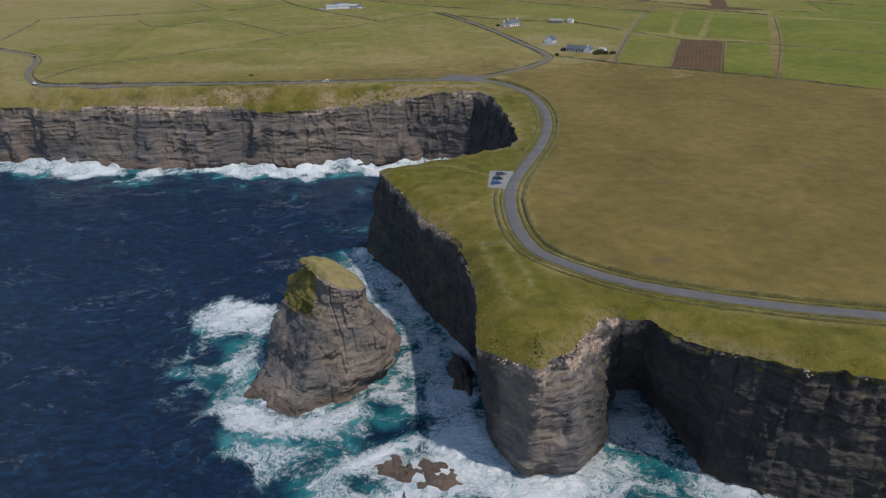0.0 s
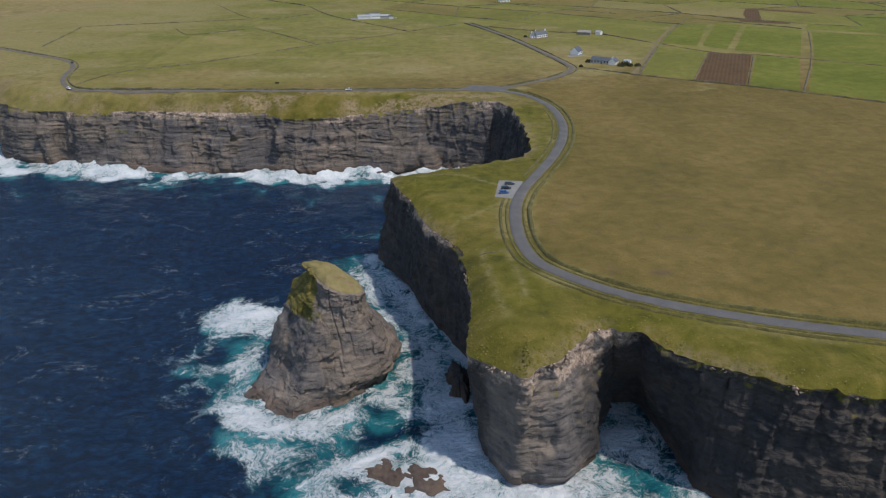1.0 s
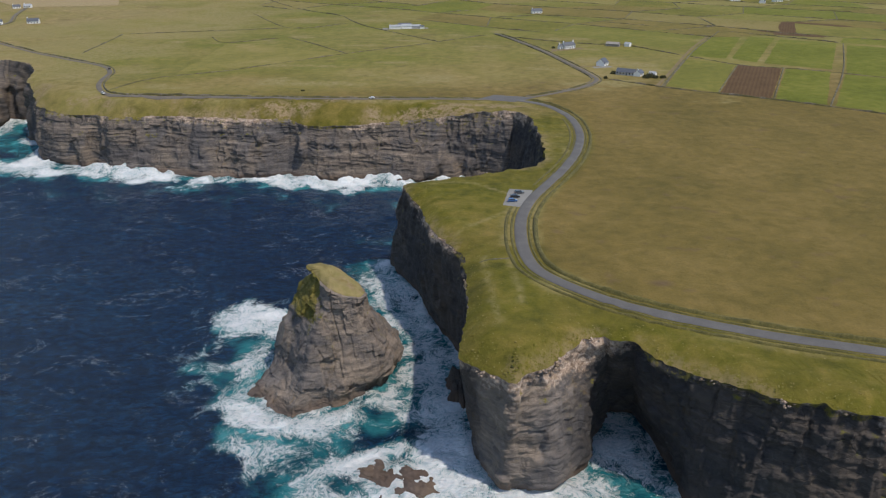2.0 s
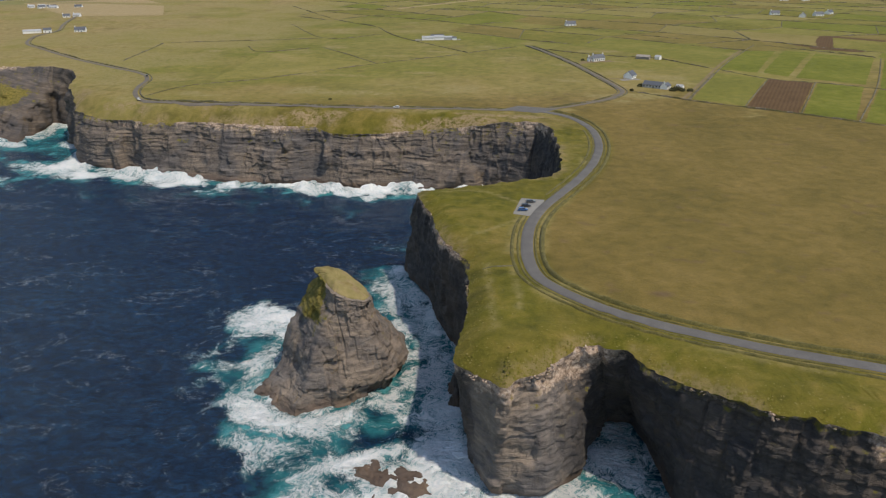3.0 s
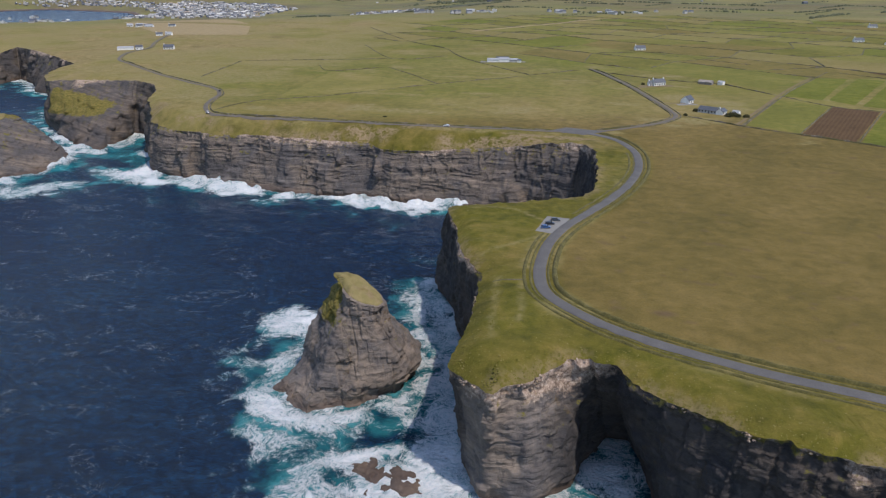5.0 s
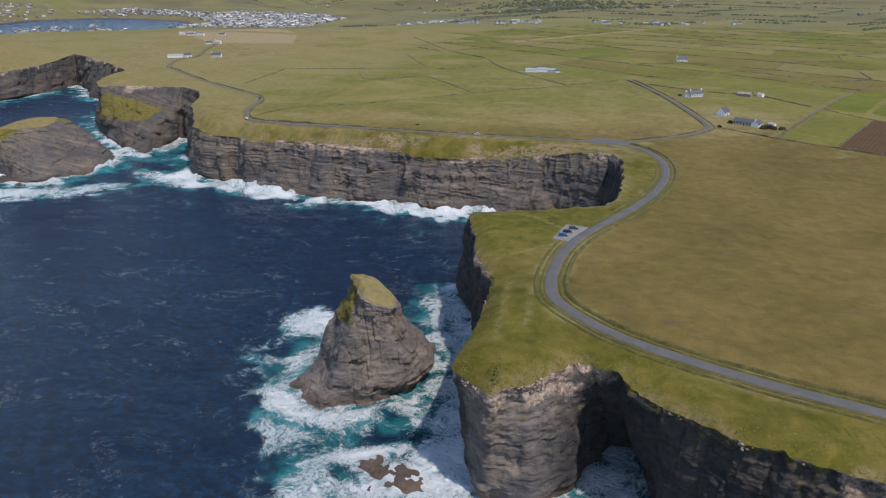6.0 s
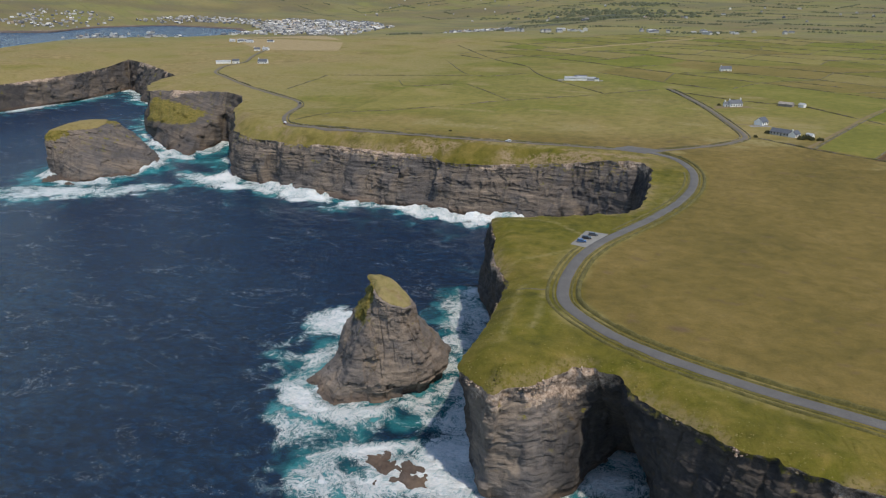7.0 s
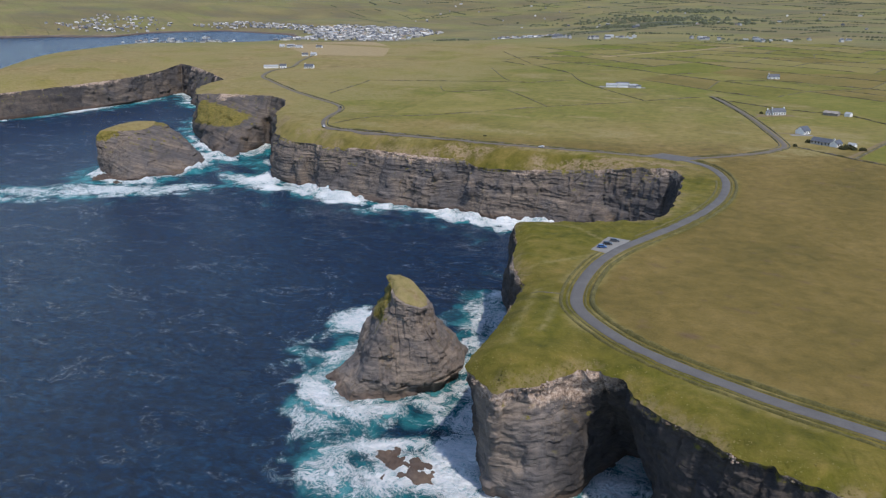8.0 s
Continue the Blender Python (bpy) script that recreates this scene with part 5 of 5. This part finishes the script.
house("ruined_cottage", 107, 709, -20, 12, 6, 2.4, 1.4, STONE, STONE, "grey roofless-looking stone cottage ruin among grass", 0, 0, category="ruin")
house("shed", 120, 707, -35, 5, 4, 2.6, 1.2, RENDER_WHITE, SHEET_ROOF, "small pale shed near the stone ruin", 0, 0, category="shed")
for dx, dy, l, d, e, r, mat, roof, label in (
        (-18, -2, 16, 9, 3.5, 1.6, RENDER_WHITE, SHEET_ROOF, "white farm shed with pale sheet roof"), (-3, 1, 14, 8, 4, 1.8, RENDER_WHITE, SHEET_ROOF, "white farm shed with pale sheet roof"),
        (10, 3, 12, 7, 3.2, 1.5, RENDER_GREY, SHEET_ROOF, "grey farm shed with pale sheet roof"), (18, 1, 6, 6, 3, 1.2, RENDER_WHITE, SLATE, "small white farm store with dark roof"),
        (-8, 12, 18, 8, 3.6, 1.8, RENDER_WHITE, SLATE, "long white farmhouse with slate roof")):
    house("farm_shed", -102 + 0.82 * dx, 832 + dy, 8, 0.8 * l, 0.85 * d, 0.85 * e, 0.85 * r, mat, roof, label, 0, 0, "farm sheds", "shed")
house("house", -562, 862, 20, 13, 8, 3.0, 3.2, RENDER_WHITE, SLATE, "white bungalow with slate roof by the west road", 1, 4)
house("outbuilding", -611, 838, 30, 20, 6, 3.0, 1.6, RENDER_WHITE, SHEET_ROOF, "long low white building beside the west road", 0, 0, category="outbuilding")
house("outbuilding", -596, 846, 30, 9, 6, 3.6, 2.4, RENDER_WHITE, SLATE, "white gabled building beside the west road", 0, 2, category="outbuilding")
for n, (x, y, a) in enumerate(((-872, 1190, 20), (-850, 1186, 60), (-823, 1180, 10), (-700, 1035, 40), (-862, 1204, 80), (-838, 1196, 30), (-690, 1046, 10), (-790, 1200, 15))):
    house("house", x, y, a, 10 + n % 3 * 2, 6.5, 2.8, 2.4, RENDER_WHITE, SLATE if n % 2 else SHEET_ROOF, "white bungalow on the road towards the town", 1, 3, "houses towards the town")
for n, (x, y, a) in enumerate(((335, 1188, 10), (364, 1152, 70), (391, 1173, 20), (414, 1202, 50), (416, 1465, 15), (454, 1471, 30), (40, 997, 20))):
    house("house", x, y, a, 13, 8, 3.2, 3.0, RENDER_WHITE, SLATE, "white bungalow far off among the fields", 1, 3, "houses among the fields")


# ---- the town beyond the bay ----
def town_house(length, depth, eaves, rise, walls, roof_mat, label):
    ob = house("town_house", 0, 1000, 0, length, depth, eaves, rise, walls, roof_mat, label, 1, 0, "houses of the distant town")
    return ob


KINDS = [town_house(8, 7, 4.6, 2.8, TOWN_WHITE, SLATE, "white two-storey house in the distant town"),
         town_house(14, 7, 4.8, 2.8, RENDER_GREY, SLATE, "grey terraced house in the distant town"),
         town_house(11, 8, 3.0, 2.6, TOWN_WHITE, SLATE, "low white bungalow in the distant town"),
         town_house(20, 10, 5.0, 2.0, TOWN_WHITE, SHEET_ROOF, "large pale hall in the distant town"),
         town_house(11, 7, 3.0, 1.0, TOWN_WHITE, SHEET_ROOF, "small pale holiday home in the distant town")]
TOWN = [(-1457, 1850), (-1066, 1975), (-1150, 2450), (-1400, 2700), (-1800, 2750), (-1700, 2350), (-1490, 2150)]
HARBOUR = [(-2330, 2400), (-2050, 2480), (-1700, 2400), (-1560, 2500), (-1800, 2640), (-2250, 2640)]
POINT = [(-1706, 1500), (-1830, 1720), (-1690, 1850), (-1420, 1760), (-1600, 1600)]
WEST_SHORE = [(-2437, 1860), (-2280, 1990), (-2350, 2330), (-2560, 2500), (-2760, 2300), (-2600, 1920)]
ESTATE = [(-782, 2023), (-854, 2235), (-654, 2252), (-562, 1975)]
TERRACE = [(-488, 1690), (-494, 1770), (-320, 1800), (-291, 1730)]
EAST_ROWS = [(-207, 1780), (-190, 1840), (149, 1880), (149, 1830), (-42, 1740)]
UPLAND = [(-1900, 2950), (600, 2300), (900, 3300), (-1800, 3900)]
QUARTERS = [(TOWN, 170), (ESTATE, 45), (POINT, 26), (EAST_ROWS, 18), (TERRACE, 21), (TOWN, 900), (HARBOUR, 300), (WEST_SHORE, 150), (ESTATE, 40), (UPLAND, 45), (POINT, 14)]
rng = random.Random(7)
spots, joined = [], []
for polygon, count in QUARTERS:
    xs, ys = [p[0] for p in polygon], [p[1] for p in polygon]
    made = 0
    while made < count:
        x, y = rng.uniform(min(xs), max(xs)), rng.uniform(min(ys), max(ys))
        if inside(np.array([x]), np.array([y]), polygon)[0]:
            spots.append((x, y))
            made += 1
spot_z = land_height(np.array([p[0] for p in spots]), np.array([p[1] for p in spots]))
for n, ((x, y), z) in enumerate(zip(spots, spot_z)):
    if n >= 280:
        joined.append((x, y, z, rng.choice((20, 110, 35, 125)) + rng.uniform(-8, 8), rng.choice(((7, 6, 3.8), (10, 6, 4.2), (7, 5, 2.8), (8, 6, 3), (14, 8, 4)))))
        continue
    kind = KINDS[rng.choice((0, 0, 0, 1, 1, 2, 2, 3, 4, 4))]
    m = pose(x, y, z - 0.3, 0, 0, rng.choice((20, 110, 35, 125)) + rng.uniform(-8, 8))
    if n < len(KINDS):
        KINDS[n].matrix_basis = m
    else:
        copy_thing(kind, m)

rng_color = material("town_render", 0.85)
wall_tone = rng_color[1].nodes.new("ShaderNodeNewGeometry")
wire(rng_color[1], ramp(rng_color[1], wall_tone.outputs["Random Per Island"], [(0.0, (0.1, 0.11, 0.13)), (0.3, (0.24, 0.235, 0.225)), (0.55, (0.36, 0.35, 0.33)), (0.78, (0.58, 0.57, 0.54)), (0.93, (0.3, 0.24, 0.18))], "CONSTANT"), rng_color[2].inputs["Base Color"])
verts, faces = [], []
for x, y, z, turn, (l, d, e) in joined:
    c, s = math.cos(radians(turn)), math.sin(radians(turn))
    k = len(verts)
    for px in (-l / 2, l / 2):
        for py, pz in ((-d / 2, -0.6), (d / 2, -0.6), (d / 2, e), (0, e + 2.6), (-d / 2, e)):
            verts.append((x + px * c - py * s, y + px * s + py * c, z + pz))
    faces += [(k, k + 1, k + 6, k + 5), (k + 1, k + 2, k + 7, k + 6), (k + 4, k, k + 5, k + 9), (k, k + 4, k + 2, k + 1), (k + 5, k + 6, k + 7, k + 9), (k + 2, k + 4, k + 3, k + 2), (k + 7, k + 8, k + 9, k + 7)]
    r = len(verts)
    for px in (-l / 2 - 0.2, l / 2 + 0.2):
        for py, pz in ((-d / 2 - 0.3, e - 0.2), (0, e + 2.75), (d / 2 + 0.3, e - 0.2)):
            verts.append((x + px * c - py * s, y + px * s + py * c, z + pz))
    faces += [(r, r + 3, r + 4, r + 1), (r + 1, r + 4, r + 5, r + 2)]
me = bpy.data.meshes.new("town_houses")
me.from_pydata(verts, [], [tuple(dict.fromkeys(f)) for f in faces])
me.materials.append(rng_color[0])
tagged(new("town_houses", me), "crowded pale and grey houses of the distant town", "town", kind="stuff")

# ---- hedges and copses of the far country ----
def far_hedges(count, seed):
    """Rows of dark bushes along far field edges, each a rough low clump."""
    r = np.random.RandomState(seed)
    rows = []
    while len(rows) < count:
        x, y = r.uniform(-2300, 2300), r.uniform(1650, 4500)
        if math.hypot(x - 60, y) > 4600 or (x < -900 and y < 2950):
            continue
        a = radians(r.choice((-34, 56)) + r.uniform(-12, 12))
        length, size = r.uniform(40, 260), r.uniform(2.2, 4.6)
        for k in range(int(length / 7)):
            rows.append((x + 7 * k * math.cos(a) + r.uniform(-3, 3), y + 7 * k * math.sin(a) + r.uniform(-3, 3), size * r.uniform(0.5, 1.3)))
    for _ in range(6):
        x, y, wide, deep = r.uniform(-700, 2200), r.uniform(2300, 4300), r.uniform(60, 240), r.uniform(25, 70)
        for k in range(140):
            rows.append((x + wide * r.normal(), y + deep * r.normal(), r.uniform(5, 9)))
    p = np.array(rows)
    z = land_height(p[:, 0], p[:, 1])
    ring = np.linspace(0, 2 * math.pi, 6, endpoint=False)
    low = r.uniform(0.7, 1.3, (len(p), 6)) * p[:, 2:3]
    mid = low * r.uniform(0.6, 0.95, (len(p), 6))
    parts = []
    for radius, height in ((low, -0.4), (mid, 0.62)):
        h = z[:, None] + height * p[:, 2:3] * r.uniform(0.8, 1.2, (len(p), 6))
        parts.append(np.stack([p[:, :1] + radius * np.cos(ring), p[:, 1:2] + radius * np.sin(ring), h], -1))
    tip = np.stack([p[:, 0], p[:, 1], z + p[:, 2]], -1)[:, None]
    verts = np.concatenate(parts + [tip], 1).reshape(-1, 3)
    first = 13 * np.arange(len(p))
    faces = []
    for k in range(6):
        n = (k + 1) % 6
        faces += [np.stack([first + k, first + n, first + 6 + n], -1), np.stack([first + k, first + 6 + n, first + 6 + k], -1), np.stack([first + 6 + k, first + 6 + n, first + 12], -1)]
    return tagged(mesh_object("far_hedges", verts, np.concatenate(faces), HEDGE, shade=False), "dark hedgerows and copses across the far country", "hedges", kind="stuff")


HEDGE = plain("hedge_leaf", (0.08, 0.09, 0.045), 0.9, 0, 0.4, 0.05)
far_hedges(7000, 31)

# ---- cars ----
TYRE = plain("tyre_rubber", (0.02, 0.02, 0.02), 0.9)
RIM = plain("wheel_metal", (0.5, 0.5, 0.52), 0.35, 0.8)
LAMP = plain("lamp_glass", (0.7, 0.7, 0.68), 0.15)
TAIL = plain("red_lamp_glass", (0.35, 0.02, 0.02), 0.2)


def wheel(parent, x, y):
    bm = bmesh.new()
    bmesh.ops.create_cone(bm, cap_ends=True, segments=20, radius1=0.32, radius2=0.32, depth=0.22, matrix=pose(x, y, 0.32, 90, 0, 0))
    bmesh.ops.bevel(bm, geom=[e for e in bm.edges if e.calc_face_angle(0) > 1], offset=0.04, segments=2, affect="EDGES")
    w = part("wheel", bm, TYRE, parent, "black rubber tyre")
    bm = bmesh.new()
    bmesh.ops.create_cone(bm, cap_ends=True, segments=14, radius1=0.2, radius2=0.2, depth=0.25, matrix=pose(x, y, 0.32, 90, 0, 0))
    part("rim", bm, RIM, w)


def car(x, y, turn, paint, label, tall=1.45, lift=0.16):
    """A hatchback along its own x, nose forward."""
    c = thing("car", x, y, turn, label, "car", "parked cars", -lift)
    side = [(-2.05, 0.3), (2.05, 0.3), (2.1, 0.55), (2.0, 0.75), (1.05, 0.92), (-1.95, 0.98), (-2.1, 0.6)]
    bm = bmesh.new()
    a, b = ([bm.verts.new((px, s * 0.86, pz)) for px, pz in side] for s in (-1, 1))
    bm.faces.new(a), bm.faces.new(b[::-1])
    for i in range(len(side)):
        bm.faces.new([a[i], b[i], b[(i + 1) % len(side)], a[(i + 1) % len(side)]])
    bmesh.ops.recalc_face_normals(bm, faces=bm.faces[:])
    bmesh.ops.bevel(bm, geom=bm.edges[:], offset=0.07, segments=2, affect="EDGES")
    part("body", bm, paint, c, smooth_shade=False)
    for name, mat, inset, lo, hi in (("window_band", GLASS, 0.0, 0.93, tall - 0.1), ("roof", paint, 0.0, tall - 0.1, tall)):
        bm = bmesh.new()
        def row(z):
            k = (z - 0.93) / (1.45 - 0.93)
            f, r, w = 1.05 - 0.75 * k, -1.9 + 0.4 * k, 0.82 - 0.17 * k
            return [bm.verts.new(p) for p in ((f, -w, z), (f, w, z), (r, w, z), (r, -w, z))]
        p, q = row(lo), row(hi)
        bm.faces.new(p[::-1]), bm.faces.new(q)
        for i in range(4):
            bm.faces.new([p[i], p[(i + 1) % 4], q[(i + 1) % 4], q[i]])
        bmesh.ops.recalc_face_normals(bm, faces=bm.faces[:])
        bmesh.ops.bevel(bm, geom=bm.edges[:], offset=0.03, segments=2, affect="EDGES")
        part(name, bm, mat, c, "dark car windows" if mat is GLASS else "")
    for sx in (-1.3, 1.3):
        for sy in (-0.8, 0.8):
            wheel(c, sx, sy)
    for s in (-1, 1):
        part("headlight", box(1.98, 2.1, s * 0.62 - 0.16, s * 0.62 + 0.16, 0.58, 0.7, 0.03), LAMP, c)
        part("tail_light", box(-2.12, -1.98, s * 0.68 - 0.1, s * 0.68 + 0.1, 0.65, 0.85, 0.03), TAIL, c)
    return c


def paint(name, color):
    m, t, b = material(name, 0.3)
    n = noise_tex(t, coords(t), 3.0, 4)
    wire(t, mix(t, n, tuple(0.85 * v for v in color), color), b.inputs["Base Color"])
    b.inputs["Coat Weight"].default_value = 0.6
    return m


BLUE, BLACK, DARK, WHITE = paint("blue_car_paint", (0.03, 0.1, 0.26)), paint("black_car_paint", (0.015, 0.015, 0.018)), paint("grey_car_paint", (0.06, 0.065, 0.075)), paint("white_car_paint", (0.75, 0.75, 0.75))
car(22.3, 288.3, 12, BLUE, "blue hatchback parked on the gravel lay-by")
car(23.3, 293.6, 12, BLACK, "black hatchback parked on the gravel lay-by")
car(25.0, 299.2, 14, DARK, "dark grey car parked on the gravel lay-by")
car(-266.5, 484.5, 140, WHITE, "white car at the bend of the bay road", lift=0.3)
car(-75, 480.4, 178, WHITE, "white car on the bay road", lift=0.3)
car(-308, 570, 125, BLACK, "black car on the bay road beyond bend", lift=0.3)

# ---- shrubs ----
def make_leaf():
    m, t, b = material("shrub_leaf", 0.8)
    o = t.nodes.new("ShaderNodeNewGeometry")
    wire(t, ramp(t, o.outputs["Random Per Island"], [(0.0, (0.03, 0.035, 0.012)), (0.6, (0.06, 0.062, 0.02)), (1.0, (0.1, 0.09, 0.03))]), b.inputs["Base Color"])
    return m


LEAF, BARK = make_leaf(), plain("bark", (0.09, 0.07, 0.05), 0.95, 0, 0.4, 4.0)


def shrub(x, y, radius, height, seed, label="dark wind-shaped shrub beside the houses"):
    s = thing("shrub", x, y, 0, label, "shrub", "shrubs by the houses")
    r = random.Random(seed)
    bm = bmesh.new()
    for n in range(5):
        a, lean = n * 1.3 + r.random(), r.uniform(0.3, 0.8)
        tip = Vector((math.cos(a) * radius * lean, math.sin(a) * radius * lean, height * r.uniform(0.5, 0.8)))
        bmesh.ops.create_cone(bm, cap_ends=True, segments=6, radius1=0.14, radius2=0.04, depth=tip.length, matrix=Matrix.Translation(tip / 2) @ tip.to_track_quat("Z", "Y").to_matrix().to_4x4())
    part("trunk", bm, BARK, s)
    verts, faces = [], []
    for n in range(700):
        a, u = r.uniform(0, 2 * math.pi), r.random() ** 0.5
        top = height * (0.55 + 0.45 * (1 - u * u)) * (0.8 + 0.3 * math.sin(3 * a + seed))
        c = Vector((math.cos(a) * u * radius, math.sin(a) * u * radius, top * r.uniform(0.35, 1.0)))
        q = Euler((r.uniform(0, 6), r.uniform(0, 6), r.uniform(0, 6))).to_matrix()
        k = len(verts)
        size = r.uniform(0.16, 0.34)
        verts += [tuple(c + q @ Vector(p) * size) for p in ((-1, -0.6, 0), (1, -0.6, 0.2), (1.1, 0.6, 0), (-0.9, 0.7, 0.2))]
        faces.append((k, k + 1, k + 2, k + 3))
    mesh_object("crown", verts, faces, LEAF, s, shade=False)


for n, (x, y, r, h) in enumerate(((119, 562, 3.2, 3.6), (115.5, 559.5, 2.4, 2.8), (93.5, 576, 2.0, 2.6), (122.5, 560, 2.2, 2.6), (86, 557, 1.4, 1.8), (52, 694, 1.6, 1.8), (-128, 501, 1.3, 0.7), (128, 560, 2.4, 2.2))):
    shrub(x, y, r, h, n)

# ---- grass tussocks on the clifftop ----
rs = np.random.RandomState(5)
n = 60000
tx, ty = rs.uniform(-40, 140, n), rs.uniform(142, 345, n)
d_edge, _ = nearest(tx, ty, rim)
d_way, i_way = nearest(tx, ty, roads_line)
on_left = tangent[i_way, 0] * (ty - roads_line[i_way, 1]) - tangent[i_way, 1] * (tx - roads_line[i_way, 0]) > 0
loop_near = [(p[0], p[1]) for p in rim[::2] if -60 < p[0] < 200] + [(200, 400), (60, 400)]
keep = on_left & (d_way > 5) & inside(tx, ty, loop_near) & (rs.uniform(size=n) < 0.12 + 0.75 * smooth((14 - d_edge) / 12))
keep &= ~((tx > 15) & (tx < 34) & (ty > 279) & (ty < 308)) & (d_edge > 0.3)
tx, ty = tx[keep], ty[keep]
tz = land_height(tx, ty)
m = len(tx)
size = rs.uniform(0.18, 0.42, m)
angle = rs.uniform(0, 6.28, m)
corner = np.linspace(0, 2 * math.pi, 5, endpoint=False)
ring = np.stack([tx[:, None] + size[:, None] * np.cos(angle[:, None] + corner), ty[:, None] + size[:, None] * np.sin(angle[:, None] + corner), np.repeat(tz[:, None] - 0.12, 5, 1)], -1)
lean = rs.uniform(-0.25, 0.25, (m, 2))
peak = np.stack([tx + lean[:, 0], ty + lean[:, 1], tz + size * rs.uniform(0.25, 0.6, m)], -1)[:, None]
verts = np.concatenate([ring, peak], 1).reshape(-1, 3)
first = np.arange(m)[:, None] * 6
faces = np.concatenate([np.stack([first[:, 0] + k, first[:, 0] + (k + 1) % 5, first[:, 0] + 5], -1) for k in range(5)])
shade_of = np.repeat(rs.uniform(0.3, 1.0, m), 6)
tagged(mesh_object("grass_tussocks", verts, faces, TURF, attrs=dict(lush=np.ones(len(verts)), hay=0.25 * shade_of, worn=0.5 * (shade_of > 0.85))), "rough grass tussocks along the clifftop", "grass", kind="stuff")

# ---- loose stones along the brow ----
def stone_field(name, where, sizes, label, seed):
    """Angular loose stones, joined; where: x, y, z of each."""
    r = np.random.RandomState(seed)
    cube = np.array([(x, y, z) for z in (-1, 1) for x, y in ((-1, -1), (1, -1), (1, 1), (-1, 1))], float)
    quads = np.array([(3, 2, 1, 0), (4, 5, 6, 7), (0, 1, 5, 4), (1, 2, 6, 5), (2, 3, 7, 6), (3, 0, 4, 7)])
    verts, faces = [], []
    for k, (p, size) in enumerate(zip(where, sizes)):
        turn = np.array(Euler(r.uniform(-0.5, 0.5, 2).tolist() + [r.uniform(0, 6.28)]).to_matrix())
        shape = cube * r.uniform(0.55, 1.0, 3) * np.array([1, 0.8, 0.55]) * size + r.uniform(-0.18, 0.18, (8, 3)) * size
        verts.append(shape @ turn.T + p)
        faces.append(quads + 8 * k)
    n_all = 8 * len(sizes)
    return tagged(mesh_object(name, np.vstack(verts), np.vstack(faces), ROCK, shade=False, attrs=dict(brow=np.full(n_all, 1.0), turf=np.zeros(n_all))), label, "stones", kind="stuff")


near_rim = rim[(rim[:, 0] > -40) & (rim[:, 0] < 135) & (rim[:, 1] > 140) & (rim[:, 1] < 330)]
pick = near_rim[rs.randint(0, len(near_rim), 900)]
clump = fnoise(pick[:, 0] / 9, pick[:, 1] / 9, 0, 131, 3) + 0.9 * np.exp(-((pick[:, 0] - 46) ** 2 + (pick[:, 1] - 182) ** 2) / 120)
pick = pick[clump > 0.25]
pick = pick + np.column_stack([rs.uniform(-0.9, 0.9, (len(pick), 2)), rs.uniform(-1.3, 0.05, len(pick))])
stone_field("brow_stones", pick, rs.uniform(0.2, 0.55, len(pick)), "loose pale stones along the clifftop edge", 3)
